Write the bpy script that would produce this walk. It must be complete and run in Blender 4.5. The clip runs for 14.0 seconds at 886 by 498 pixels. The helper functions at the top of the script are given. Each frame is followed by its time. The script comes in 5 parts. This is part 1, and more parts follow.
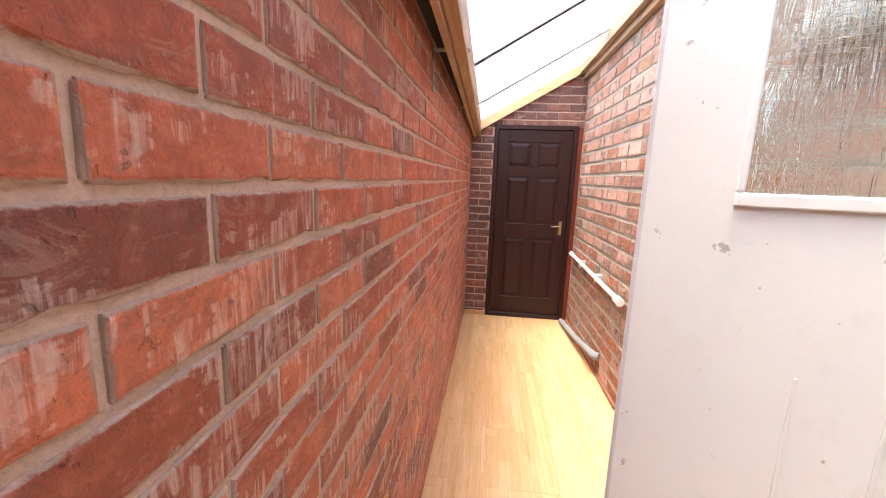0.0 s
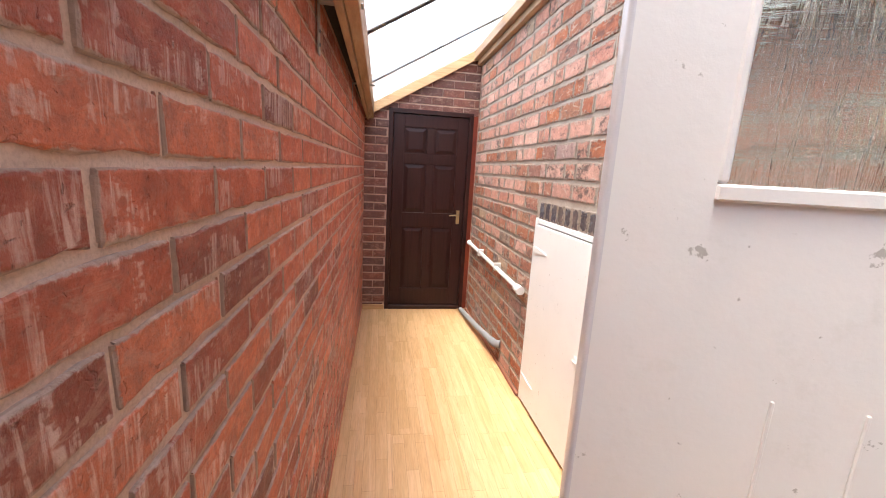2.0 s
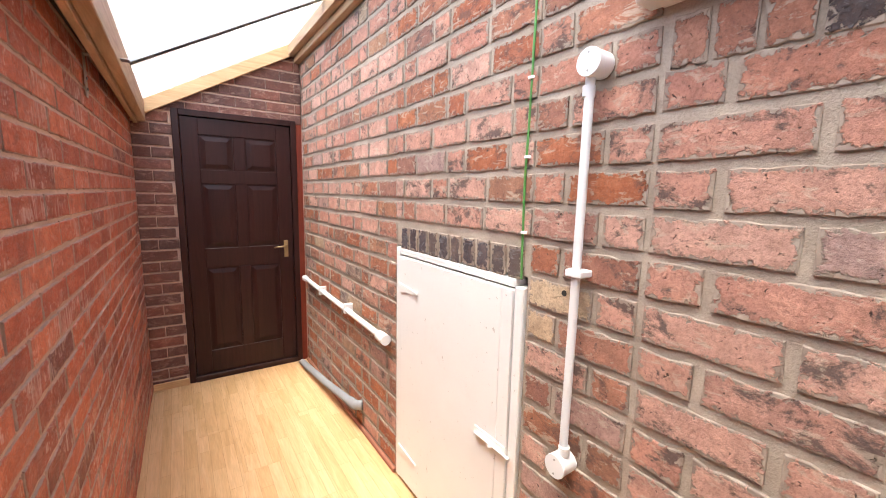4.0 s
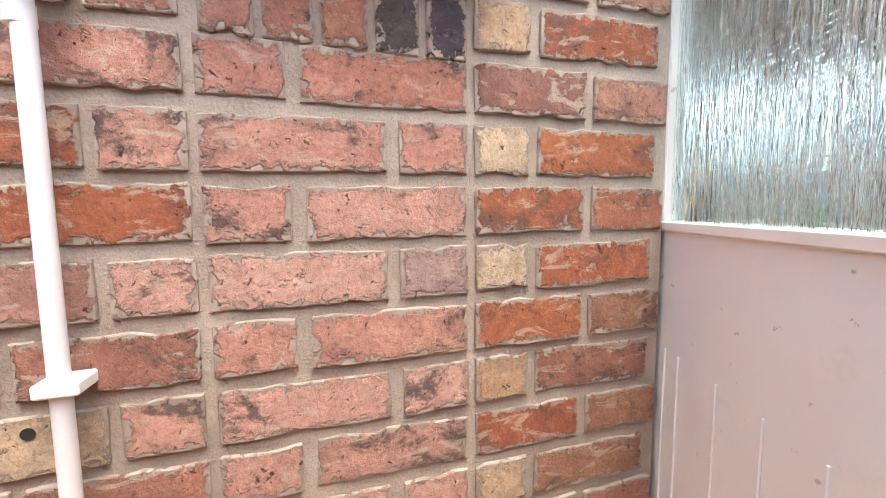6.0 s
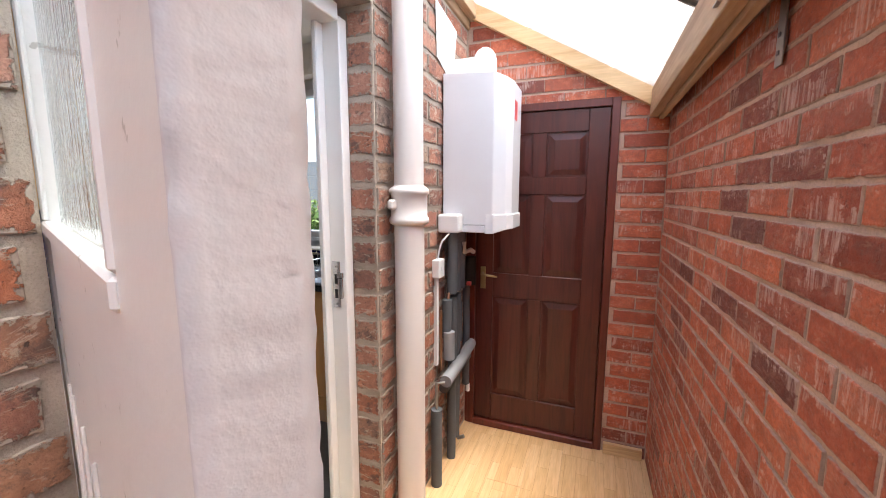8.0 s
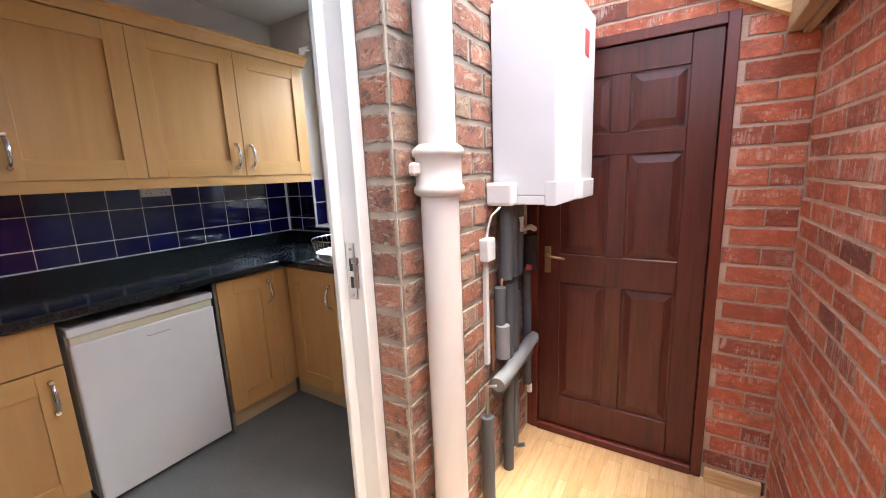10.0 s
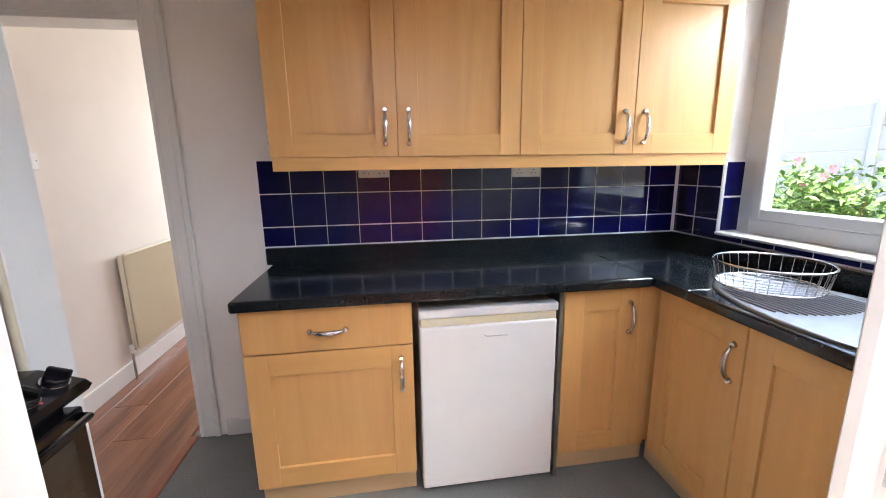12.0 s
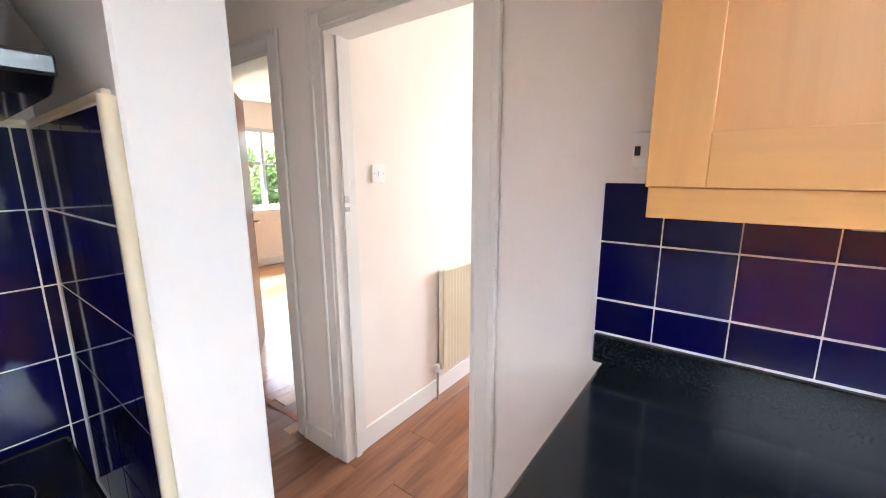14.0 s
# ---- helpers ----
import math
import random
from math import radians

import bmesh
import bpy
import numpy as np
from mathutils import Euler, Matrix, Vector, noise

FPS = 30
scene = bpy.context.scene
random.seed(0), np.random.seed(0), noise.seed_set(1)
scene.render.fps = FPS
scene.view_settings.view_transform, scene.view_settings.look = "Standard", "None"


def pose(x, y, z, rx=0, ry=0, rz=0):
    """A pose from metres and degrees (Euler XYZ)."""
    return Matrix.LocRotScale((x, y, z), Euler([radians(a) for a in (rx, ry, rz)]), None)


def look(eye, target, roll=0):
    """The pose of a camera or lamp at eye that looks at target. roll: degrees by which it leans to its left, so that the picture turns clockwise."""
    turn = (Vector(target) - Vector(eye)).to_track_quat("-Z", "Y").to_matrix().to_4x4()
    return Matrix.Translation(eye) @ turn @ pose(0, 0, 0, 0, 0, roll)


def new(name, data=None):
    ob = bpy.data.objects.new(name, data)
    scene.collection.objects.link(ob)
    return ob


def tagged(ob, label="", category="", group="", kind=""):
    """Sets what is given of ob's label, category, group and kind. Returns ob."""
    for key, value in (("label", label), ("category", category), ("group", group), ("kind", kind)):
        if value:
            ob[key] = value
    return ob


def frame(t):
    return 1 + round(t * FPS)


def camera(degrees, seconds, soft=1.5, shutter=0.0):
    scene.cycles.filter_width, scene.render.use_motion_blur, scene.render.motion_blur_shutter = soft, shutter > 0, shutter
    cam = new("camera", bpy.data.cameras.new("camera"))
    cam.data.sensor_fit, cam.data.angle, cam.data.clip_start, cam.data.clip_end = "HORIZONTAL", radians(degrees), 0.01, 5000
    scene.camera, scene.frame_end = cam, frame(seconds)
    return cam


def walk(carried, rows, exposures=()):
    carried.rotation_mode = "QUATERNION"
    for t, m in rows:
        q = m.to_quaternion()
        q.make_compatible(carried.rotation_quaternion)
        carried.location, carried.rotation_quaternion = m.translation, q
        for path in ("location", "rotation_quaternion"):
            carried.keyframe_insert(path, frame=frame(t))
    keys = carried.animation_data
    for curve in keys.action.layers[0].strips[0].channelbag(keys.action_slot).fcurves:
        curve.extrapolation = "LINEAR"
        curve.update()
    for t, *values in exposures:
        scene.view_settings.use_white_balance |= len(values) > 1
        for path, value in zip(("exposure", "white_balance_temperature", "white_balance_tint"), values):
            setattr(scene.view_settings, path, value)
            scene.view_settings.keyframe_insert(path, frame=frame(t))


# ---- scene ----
cam = camera(96.9, 14.0, 1.0)
PATH = [
    (0, (0.204, 0.163, 1.566), (-0.004, 2.119, 1.209), 2.0),
    (0.5, (0.213, 0.195, 1.559), (0.329, 2.152, 1.162), 2.2),
    (1, (0.216, 0.203, 1.562), (0.477, 2.143, 1.153), 2.4),
    (1.5, (0.199, 0.235, 1.561), (0.536, 2.163, 1.149), 2.9),
    (2, (0.173, 0.382, 1.557), (0.498, 2.316, 1.163), 3.2),
    (2.2, (0.165, 0.462, 1.554), (0.498, 2.395, 1.164), 3.2),
    (4.3, (0.284, 1.033, 1.567), (1.582, 2.534, 1.316), 0.6),
    (4.5, (0.311, 1.052, 1.567), (1.734, 2.437, 1.325), 0.4),
    (5, (0.363, 1.119, 1.554), (2.103, 2.08, 1.327), 0.4),
    (5.5, (0.439, 1.218, 1.585), (2.408, 1.474, 1.351), -0.1),
    (6, (0.511, 1.318, 1.588), (2.417, 0.744, 1.389), -0.6),
    (6.5, (0.521, 1.266, 1.61), (2.093, 0.047, 1.409), -0.6),
    (7, (0.476, 1.176, 1.608), (1.66, -0.421, 1.394), -0.3),
    (7.5, (0.386, 1.037, 1.611), (1.211, -0.768, 1.359), -0.2),
    (7.7, (0.366, 1.008, 1.608), (1.081, -0.842, 1.35), 0.2),
    (9.8, (0.328, 0.67, 1.56), (1.245, -1.067, 1.185), -2.7),
    (10, (0.378, 0.593, 1.545), (1.428, -1.067, 1.173), -2.4),
    (10.5, (0.468, 0.464, 1.499), (1.882, -0.899, 1.124), -2.5),
    (11, (0.653, 0.398, 1.488), (2.323, -0.616, 1.119), -2.3),
    (11.5, (0.85, 0.346, 1.537), (2.679, -0.341, 1.164), -1.3),
    (12, (1.001, 0.268, 1.532), (2.937, -0.018, 1.137), -0.9),
    (12.5, (1.169, 0.234, 1.522), (3.124, 0.35, 1.118), -0.7),
    (13, (1.395, 0.286, 1.524), (3.293, 0.777, 1.129), -0.4),
    (13.5, (1.662, 0.415, 1.579), (3.429, 1.268, 1.19), -0.4),
    (14, (1.883, 0.564, 1.613), (3.456, 1.737, 1.227), -0.2),
]
walk(cam, [(t, look(eye, target, roll)) for t, eye, target, roll in PATH],
     [(0.0, 2.7), (0.5, 2.5), (2.0, 2.35), (4.4, 2.35), (6.0, 2.45), (7.5, 2.38), (9.8, 2.75), (10.5, 2.9), (11.5, 3.25), (12.5, 3.95), (13.5, 4.35), (14.0, 4.35)])

# world, sun, exposure
world = bpy.data.worlds.new("world")
scene.world = world
world.use_nodes = True
wn = world.node_tree
sky = wn.nodes.new("ShaderNodeTexSky")
sky.sky_type, sky.sun_disc, sky.sun_elevation, sky.sun_rotation = "NISHITA", False, radians(70), radians(255)
sky.air_density, sky.dust_density, sky.ozone_density = 1.0, 4.0, 1.0
bg = wn.nodes["Background"]
bg.inputs["Strength"].default_value = 0.15
wn.links.new(sky.outputs[0], bg.inputs["Color"])
sun = new("sun", bpy.data.lights.new("sun", "SUN"))
sun.data.energy, sun.data.angle, sun.data.color = 1.15, radians(25), (1, 0.96, 0.9)
sun.matrix_world = look((0, 0, 0), (0.18, 0.0, -1.0))
scene.view_settings.exposure = 2.8


def daylight(name, m, w, h, power, color=(0.93, 0.97, 1.0)):
    """A lamp in or just outside an opening: window sky light, hall fill."""
    lamp = new(name, bpy.data.lights.new(name, "AREA"))
    lamp.data.shape, lamp.data.size, lamp.data.size_y = "RECTANGLE", w, h
    lamp.data.energy, lamp.data.color = power, color
    lamp.matrix_world = m


daylight("kitchen_window_daylight", look((2.1, -1.95, 2.6), (2.2, 0.2, 1.0)), 1.3, 0.6, 6.5, (0.80, 0.91, 1.0))
daylight("bay_window_daylight", look((5.0, 6.9, 3.0), (4.6, 3.0, 0.2)), 3.0, 1.0, 230)
# fill added to brighten the hall; the opening it stands in is made up
daylight("hall_fill_lamp", look((5.98, 0.95, 1.65), (3.5, 1.3, 1.3)), 1.3, 1.4, 4.4, (1, 0.97, 0.93))


# materials
def mat_nodes(name, rough=0.6, metal=0.0, spec=0.5):
    m = bpy.data.materials.new(name)
    m.use_nodes = True
    nt = m.node_tree
    b = nt.nodes["Principled BSDF"]
    b.inputs["Roughness"].default_value = rough
    b.inputs["Metallic"].default_value = metal
    b.inputs["Specular IOR Level"].default_value = spec
    return m, nt, b


def node(nt, kind, **kw):
    n = nt.nodes.new(kind)
    for k, v in kw.items():
        n.inputs[k].default_value = v
    return n


def coords(nt, scale=(1, 1, 1), world_space=False):
    if world_space:
        src = nt.nodes.new("ShaderNodeNewGeometry").outputs["Position"]
    else:
        src = nt.nodes.new("ShaderNodeTexCoord").outputs["Object"]
    mp = nt.nodes.new("ShaderNodeMapping")
    mp.inputs["Scale"].default_value = scale
    nt.links.new(src, mp.inputs["Vector"])
    return mp.outputs[0]


def noise_tex(nt, vec, scale, detail=4, rough=0.6, dist=0.0):
    n = node(nt, "ShaderNodeTexNoise", Scale=scale, Detail=detail, Roughness=rough, Distortion=dist)
    nt.links.new(vec, n.inputs["Vector"])
    return n.outputs["Fac"]


def ramp(nt, fac, stops, mode="LINEAR"):
    r = nt.nodes.new("ShaderNodeValToRGB")
    r.color_ramp.interpolation = mode
    el = r.color_ramp.elements
    while len(el) < len(stops):
        el.new(0.5)
    for e, (p, c) in zip(el, stops):
        e.position = p
        e.color = (*c, 1) if isinstance(c, tuple) else (c, c, c, 1)
    nt.links.new(fac, r.inputs["Fac"])
    return r.outputs["Color"]


def mix(nt, fac, a, b, mode="MIX"):
    n = nt.nodes.new("ShaderNodeMix")
    n.data_type, n.blend_type = "RGBA", mode
    for val, sock in ((fac, n.inputs[0]), (a, n.inputs[6]), (b, n.inputs[7])):
        if isinstance(val, (int, float)):
            sock.default_value = val if sock.type == "VALUE" else (val, val, val, 1)
        elif isinstance(val, tuple):
            sock.default_value = (*val, 1)
        else:
            nt.links.new(val, sock)
    return n.outputs[2]


def bump(nt, b, height, strength=0.3, distance=0.003):
    n = node(nt, "ShaderNodeBump", Strength=strength, Distance=distance)
    nt.links.new(height, n.inputs["Height"])
    nt.links.new(n.outputs[0], b.inputs["Normal"])


def own_random(nt):
    a = nt.nodes.new("ShaderNodeObjectInfo").outputs["Random"]
    c = nt.nodes.new("ShaderNodeNewGeometry").outputs["Random Per Island"]
    s = nt.nodes.new("ShaderNodeMath")
    s.operation = "ADD"
    nt.links.new(a, s.inputs[0])
    nt.links.new(c, s.inputs[1])
    f = nt.nodes.new("ShaderNodeMath")
    f.operation = "FRACT"
    nt.links.new(s.outputs[0], f.inputs[0])
    return f.outputs[0]


def edge_distance(nt, v, ragged):
    """How far a point of a brick's face lies from its worn outline, from 0 at the edge to 1 some two centimetres in."""
    uv = [nt.nodes.new("ShaderNodeUVMap") for _ in range(2)]
    uv[0].uv_map, uv[1].uv_map = "face", "half"
    ab = nt.nodes.new("ShaderNodeVectorMath")
    ab.operation = "ABSOLUTE"
    nt.links.new(uv[0].outputs[0], ab.inputs[0])
    sub = nt.nodes.new("ShaderNodeVectorMath")
    sub.operation = "SUBTRACT"
    nt.links.new(uv[1].outputs[0], sub.inputs[0])
    nt.links.new(ab.outputs[0], sub.inputs[1])
    sep = nt.nodes.new("ShaderNodeSeparateXYZ")
    nt.links.new(sub.outputs[0], sep.inputs[0])
    small = nt.nodes.new("ShaderNodeMath")
    small.operation = "MINIMUM"
    nt.links.new(sep.outputs[0], small.inputs[0])
    nt.links.new(sep.outputs[1], small.inputs[1])
    wear = noise_tex(nt, v, 55, 5, 0.65, 0.4)
    scaled = nt.nodes.new("ShaderNodeMath")
    scaled.operation = "MULTIPLY_ADD"
    nt.links.new(wear, scaled.inputs[0])
    scaled.inputs[1].default_value, scaled.inputs[2].default_value = -4 * ragged, 1.7 * ragged + 0.001
    total = nt.nodes.new("ShaderNodeMath")
    nt.links.new(small.outputs[0], total.inputs[0])
    nt.links.new(scaled.outputs[0], total.inputs[1])
    far = nt.nodes.new("ShaderNodeMath")
    far.operation, far.inputs[1].default_value = "MULTIPLY", 50
    nt.links.new(total.outputs[0], far.inputs[0])
    return far.outputs[0]


def brick_material(name, stops, smear, smear_amount, rough=0.85, streak=0.0, soot=0.5, speck=0.5, ragged=0.016, joint=(0.42, 0.345, 0.28), relief_d=0.012):
    """Fired clay: mottled body, soot, smeared mortar or white bloom, pits."""
    m, nt, b = mat_nodes(name, rough, 0, 0.35)
    v = coords(nt, (1, 1, 1), True)
    base = ramp(nt, own_random(nt), stops)
    n1 = noise_tex(nt, v, 16, 8, 0.7, 0.5)
    n2 = noise_tex(nt, v, 110, 6, 0.72)
    c = mix(nt, ramp(nt, n1, [(0.33, 0.75), (0.62, 0.0)]), base, mix(nt, 0.55, base, (0.10, 0.05, 0.04)))
    c = mix(nt, ramp(nt, n1, [(0.50, 0.0), (0.72, 0.5)]), c, mix(nt, 0.35, base, (0.75, 0.45, 0.32)))
    c = mix(nt, ramp(nt, n2, [(0.36, 0.35), (0.52, 0.0)]), c, (0.14, 0.07, 0.05))
    c = mix(nt, ramp(nt, n2, [(0.58, 0.0), (0.72, 0.25)]), c, smear)
    n5 = noise_tex(nt, coords(nt, (1, 1, 1.5), True), 8, 10, 0.75, 0.3)
    c = mix(nt, ramp(nt, n5, [(0.53, 0.0), (0.60, soot)]), c, (0.085, 0.065, 0.058))
    n3 = noise_tex(nt, coords(nt, (1, 1, 2.6), True), 11, 10, 0.72, 0.8)
    c = mix(nt, ramp(nt, n3, [(0.55, 0.0), (0.61, smear_amount)]), c, smear)
    if streak:
        n6 = noise_tex(nt, coords(nt, (75, 75, 9), True), 1.0, 6, 0.65, 0.9)
        n7 = noise_tex(nt, coords(nt, (1, 1, 2.2), True), 4.0, 5, 0.7)
        n8 = mix(nt, ramp(nt, n7, [(0.43, 0.0), (0.54, 1.0)]), 0.0, n6)
        c = mix(nt, ramp(nt, n8, [(0.46, 0.0), (0.62, streak)]), c, (0.74, 0.58, 0.50))
    n4 = noise_tex(nt, v, 75, 4, 0.55, 0.6)
    pits = ramp(nt, n4, [(0.28, 1.0), (0.36, 0.0)])
    c = mix(nt, mix(nt, speck, (0, 0, 0), pits), c, (0.05, 0.035, 0.03))
    edge = edge_distance(nt, v, ragged)
    c = mix(nt, ramp(nt, edge, [(0.0, 1.0), (0.10, 0.9), (0.2, 0.0)]), c, mix(nt, ramp(nt, n1, [(0.35, 0.0), (0.6, 1.0)]), joint, mix(nt, 0.5, joint, (0.16, 0.10, 0.08))))
    nt.links.new(c, b.inputs["Base Color"])
    nt.links.new(ramp(nt, n3, [(0.4, rough - 0.1), (0.62, min(1.0, rough + 0.25))]), b.inputs["Roughness"])
    relief = mix(nt, pits, mix(nt, 0.5, n1, n2), (0.0, 0.0, 0.0))
    bump(nt, b, mix(nt, ramp(nt, edge, [(0.0, 1.0), (0.3, 0.0)]), relief, (0.05, 0.05, 0.05)), 1.0, relief_d)
    return m


MORTAR_PINK, MORTAR_GREY = (0.60, 0.42, 0.33), (0.56, 0.47, 0.37)
M_brick_red = brick_material("red_brick", [(0.0, (0.171, 0.042, 0.030)), (0.12, (0.343, 0.064, 0.030)), (0.35, (0.480, 0.098, 0.044)), (0.6, (0.571, 0.126, 0.055)), (0.88, (0.641, 0.167, 0.075)), (1.0, (0.412, 0.093, 0.050))],
                             MORTAR_PINK, 0.22, 0.5, 0.5, 0.25, 0.3, 0.003, (0.48, 0.33, 0.26), 0.006)
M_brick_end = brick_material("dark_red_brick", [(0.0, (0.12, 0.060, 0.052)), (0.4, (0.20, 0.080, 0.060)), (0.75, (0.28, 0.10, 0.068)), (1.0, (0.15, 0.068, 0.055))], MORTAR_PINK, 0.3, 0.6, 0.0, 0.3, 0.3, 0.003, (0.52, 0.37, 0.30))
M_brick_pink = brick_material("pink_brick", [(0.0, (0.50, 0.21, 0.15)), (0.3, (0.60, 0.31, 0.235)), (0.6, (0.66, 0.39, 0.31)), (0.8, (0.54, 0.23, 0.155)), (0.9, (0.42, 0.28, 0.25)), (1.0, (0.58, 0.31, 0.24))],
                              MORTAR_GREY, 0.5, 0.85, 0.0, 0.85, 0.9)
M_brick_orange = brick_material("orange_brick", [(0.0, (0.36, 0.105, 0.048)), (0.35, (0.48, 0.155, 0.062)), (0.6, (0.40, 0.12, 0.06)), (0.8, (0.42, 0.22, 0.13)), (1.0, (0.30, 0.12, 0.08))],
                                MORTAR_GREY, 0.55, 0.85, 0.0, 0.6, 0.8)
M_brick_old = brick_material("old_brick", [(0.0, (0.30, 0.14, 0.105)), (0.25, (0.43, 0.155, 0.085)), (0.5, (0.50, 0.25, 0.175)), (0.7, (0.45, 0.19, 0.125)), (0.88, (0.36, 0.16, 0.115)), (0.94, (0.50, 0.36, 0.24)), (1.0, (0.24, 0.16, 0.145))],
                             MORTAR_GREY, 0.6, 0.85, 0.0, 0.75, 0.8)
M_brick_buff = brick_material("buff_brick", [(0.0, (0.62, 0.45, 0.29)), (0.5, (0.72, 0.56, 0.38)), (1.0, (0.50, 0.32, 0.19))],
                              MORTAR_GREY, 0.25, 0.85, 0.0, 0.3, 0.8)
M_brick_blue = brick_material("blue_brick", [(0.0, (0.03, 0.03, 0.04)), (0.5, (0.06, 0.06, 0.075)), (0.7, (0.12, 0.09, 0.08)), (1.0, (0.05, 0.05, 0.06))],
                              (0.3, 0.3, 0.32), 0.4, 0.7, 0.0, 0.2, 0.3)


def mortar_material(name, col, col2, s=1.0):
    m, nt, b = mat_nodes(name, 0.95, 0, 0.2)
    v = coords(nt, (1, 1, 1), True)
    n1, n2 = noise_tex(nt, v, 5, 5), noise_tex(nt, v, 180, 4, 0.7)
    c = mix(nt, ramp(nt, n1, [(0.3, 0.0), (0.7, 1.0)]), col, col2)
    c = mix(nt, ramp(nt, n2, [(0.3, 0.3), (0.55, 0.0)]), c, (0.16, 0.13, 0.11))
    nt.links.new(c, b.inputs["Base Color"])
    bump(nt, b, mix(nt, 0.5, noise_tex(nt, v, 28, 5), n2), 0.6, 0.005 * s)
    return m


M_mortar_new = mortar_material("mortar_new", (0.66, 0.46, 0.36), (0.50, 0.34, 0.265))
M_mortar_old = mortar_material("mortar_old", (0.53, 0.445, 0.365), (0.32, 0.262, 0.21), 3.0)


def wood_material(name, a, bcol, c3, rough, axis=1, scale=1.0, strip=0.0, spec=0.5, bump_s=0.12):
    """Grain runs along the axis given."""
    m, nt, b = mat_nodes(name, rough, 0, spec)
    sc = [22 * scale] * 3
    sc[axis] = 1.6 * scale
    info = nt.nodes.new("ShaderNodeObjectInfo")
    tc = nt.nodes.new("ShaderNodeTexCoord").outputs["Object"]
    add = nt.nodes.new("ShaderNodeVectorMath")
    add.operation = "MULTIPLY_ADD"
    add.inputs[1].default_value = (1, 1, 1)
    nt.links.new(tc, add.inputs[0])
    off = nt.nodes.new("ShaderNodeVectorMath")
    off.operation = "SCALE"
    off.inputs[0].default_value = (7, 11, 5)
    nt.links.new(info.outputs["Random"], off.inputs["Scale"])
    nt.links.new(off.outputs[0], add.inputs[2])
    vec = add.outputs[0]
    mp = nt.nodes.new("ShaderNodeMapping")
    mp.inputs["Scale"].default_value = sc
    nt.links.new(vec, mp.inputs["Vector"])
    n1 = noise_tex(nt, mp.outputs[0], 1.0, 6, 0.65, 1.2)
    n2 = noise_tex(nt, mp.outputs[0], 6.0, 3, 0.6)
    c = ramp(nt, n1, [(0.3, a), (0.5, bcol), (0.72, c3)])
    c = mix(nt, ramp(nt, n2, [(0.35, 0.22 if bump_s > 0.05 else 0.06), (0.6, 0.0)]), c, tuple(0.55 * x for x in a))
    if strip:
        br = nt.nodes.new("ShaderNodeTexBrick")
        br.offset, br.squash = 0.5, 1
        br.inputs["Scale"].default_value = 1.0
        br.inputs["Mortar Size"].default_value = 0.0008
        br.inputs["Brick Width"].default_value = 0.42
        br.inputs["Row Height"].default_value = strip
        br.inputs["Color1"].default_value = (1, 1, 1, 1)
        br.inputs["Color2"].default_value = (0.88, 0.82, 0.74, 1)
        br.inputs["Mortar"].default_value = (0.62, 0.52, 0.40, 1)
        rot = nt.nodes.new("ShaderNodeMapping")
        rot.inputs["Rotation"].default_value = (0, 0, radians(90) if axis == 1 else 0)
        nt.links.new(vec, rot.inputs["Vector"])
        nt.links.new(rot.outputs[0], br.inputs["Vector"])
        c = mix(nt, 1.0, c, br.outputs["Color"], "MULTIPLY")
    nt.links.new(c, b.inputs["Base Color"])
    bump(nt, b, n2, bump_s, 0.001)
    return m


M_oak = wood_material("oak_laminate", (0.64, 0.385, 0.18), (0.74, 0.47, 0.245), (0.79, 0.54, 0.30), 0.42, 1, 1.0, 0.065)
M_walnut = wood_material("walnut_laminate", (0.11, 0.042, 0.024), (0.27, 0.115, 0.062), (0.35, 0.165, 0.092), 0.3, 0, 0.3)
M_room_floor = wood_material("orange_laminate", (0.45, 0.24, 0.12), (0.55, 0.30, 0.16), (0.6, 0.36, 0.2), 0.3, 0, 0.7)
M_pine = wood_material("pine_timber", (0.27, 0.155, 0.08), (0.42, 0.27, 0.155), (0.50, 0.35, 0.21), 0.6, 1, 0.8)
M_pine_x = wood_material("pine_rafter", (0.55, 0.32, 0.14), (0.70, 0.47, 0.24), (0.76, 0.55, 0.30), 0.6, 0, 0.8)
M_beech = wood_material("beech_veneer", (0.61, 0.325, 0.115), (0.66, 0.36, 0.128), (0.69, 0.385, 0.142), 0.38, 2, 0.4, 0, 0.5, 0.04)
M_beech_y = wood_material("beech_veneer_rail", (0.62, 0.335, 0.112), (0.66, 0.365, 0.125), (0.68, 0.385, 0.135), 0.38, 1, 0.4, 0, 0.5, 0.04)
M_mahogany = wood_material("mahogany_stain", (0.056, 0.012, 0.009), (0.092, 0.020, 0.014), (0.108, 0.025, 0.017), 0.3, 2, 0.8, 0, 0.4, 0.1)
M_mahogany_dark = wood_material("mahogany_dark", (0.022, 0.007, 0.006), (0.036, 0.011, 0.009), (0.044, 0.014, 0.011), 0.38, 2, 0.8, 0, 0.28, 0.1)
M_mahogany_red = wood_material("mahogany_frame", (0.08, 0.014, 0.009), (0.13, 0.022, 0.012), (0.17, 0.03, 0.016), 0.35, 2, 0.8, 0, 0.5, 0.15)
# brighter copy of the mahogany frame, side light put into its colour
M_strip_lit = wood_material("red_strip_lit", (0.16, 0.026, 0.014), (0.24, 0.042, 0.02), (0.30, 0.055, 0.025), 0.35, 2, 0.8, 0, 0.5, 0.15)
M_browndoor = wood_material("brown_door", (0.11, 0.032, 0.013), (0.18, 0.058, 0.023), (0.23, 0.08, 0.034), 0.35, 2, 0.8)


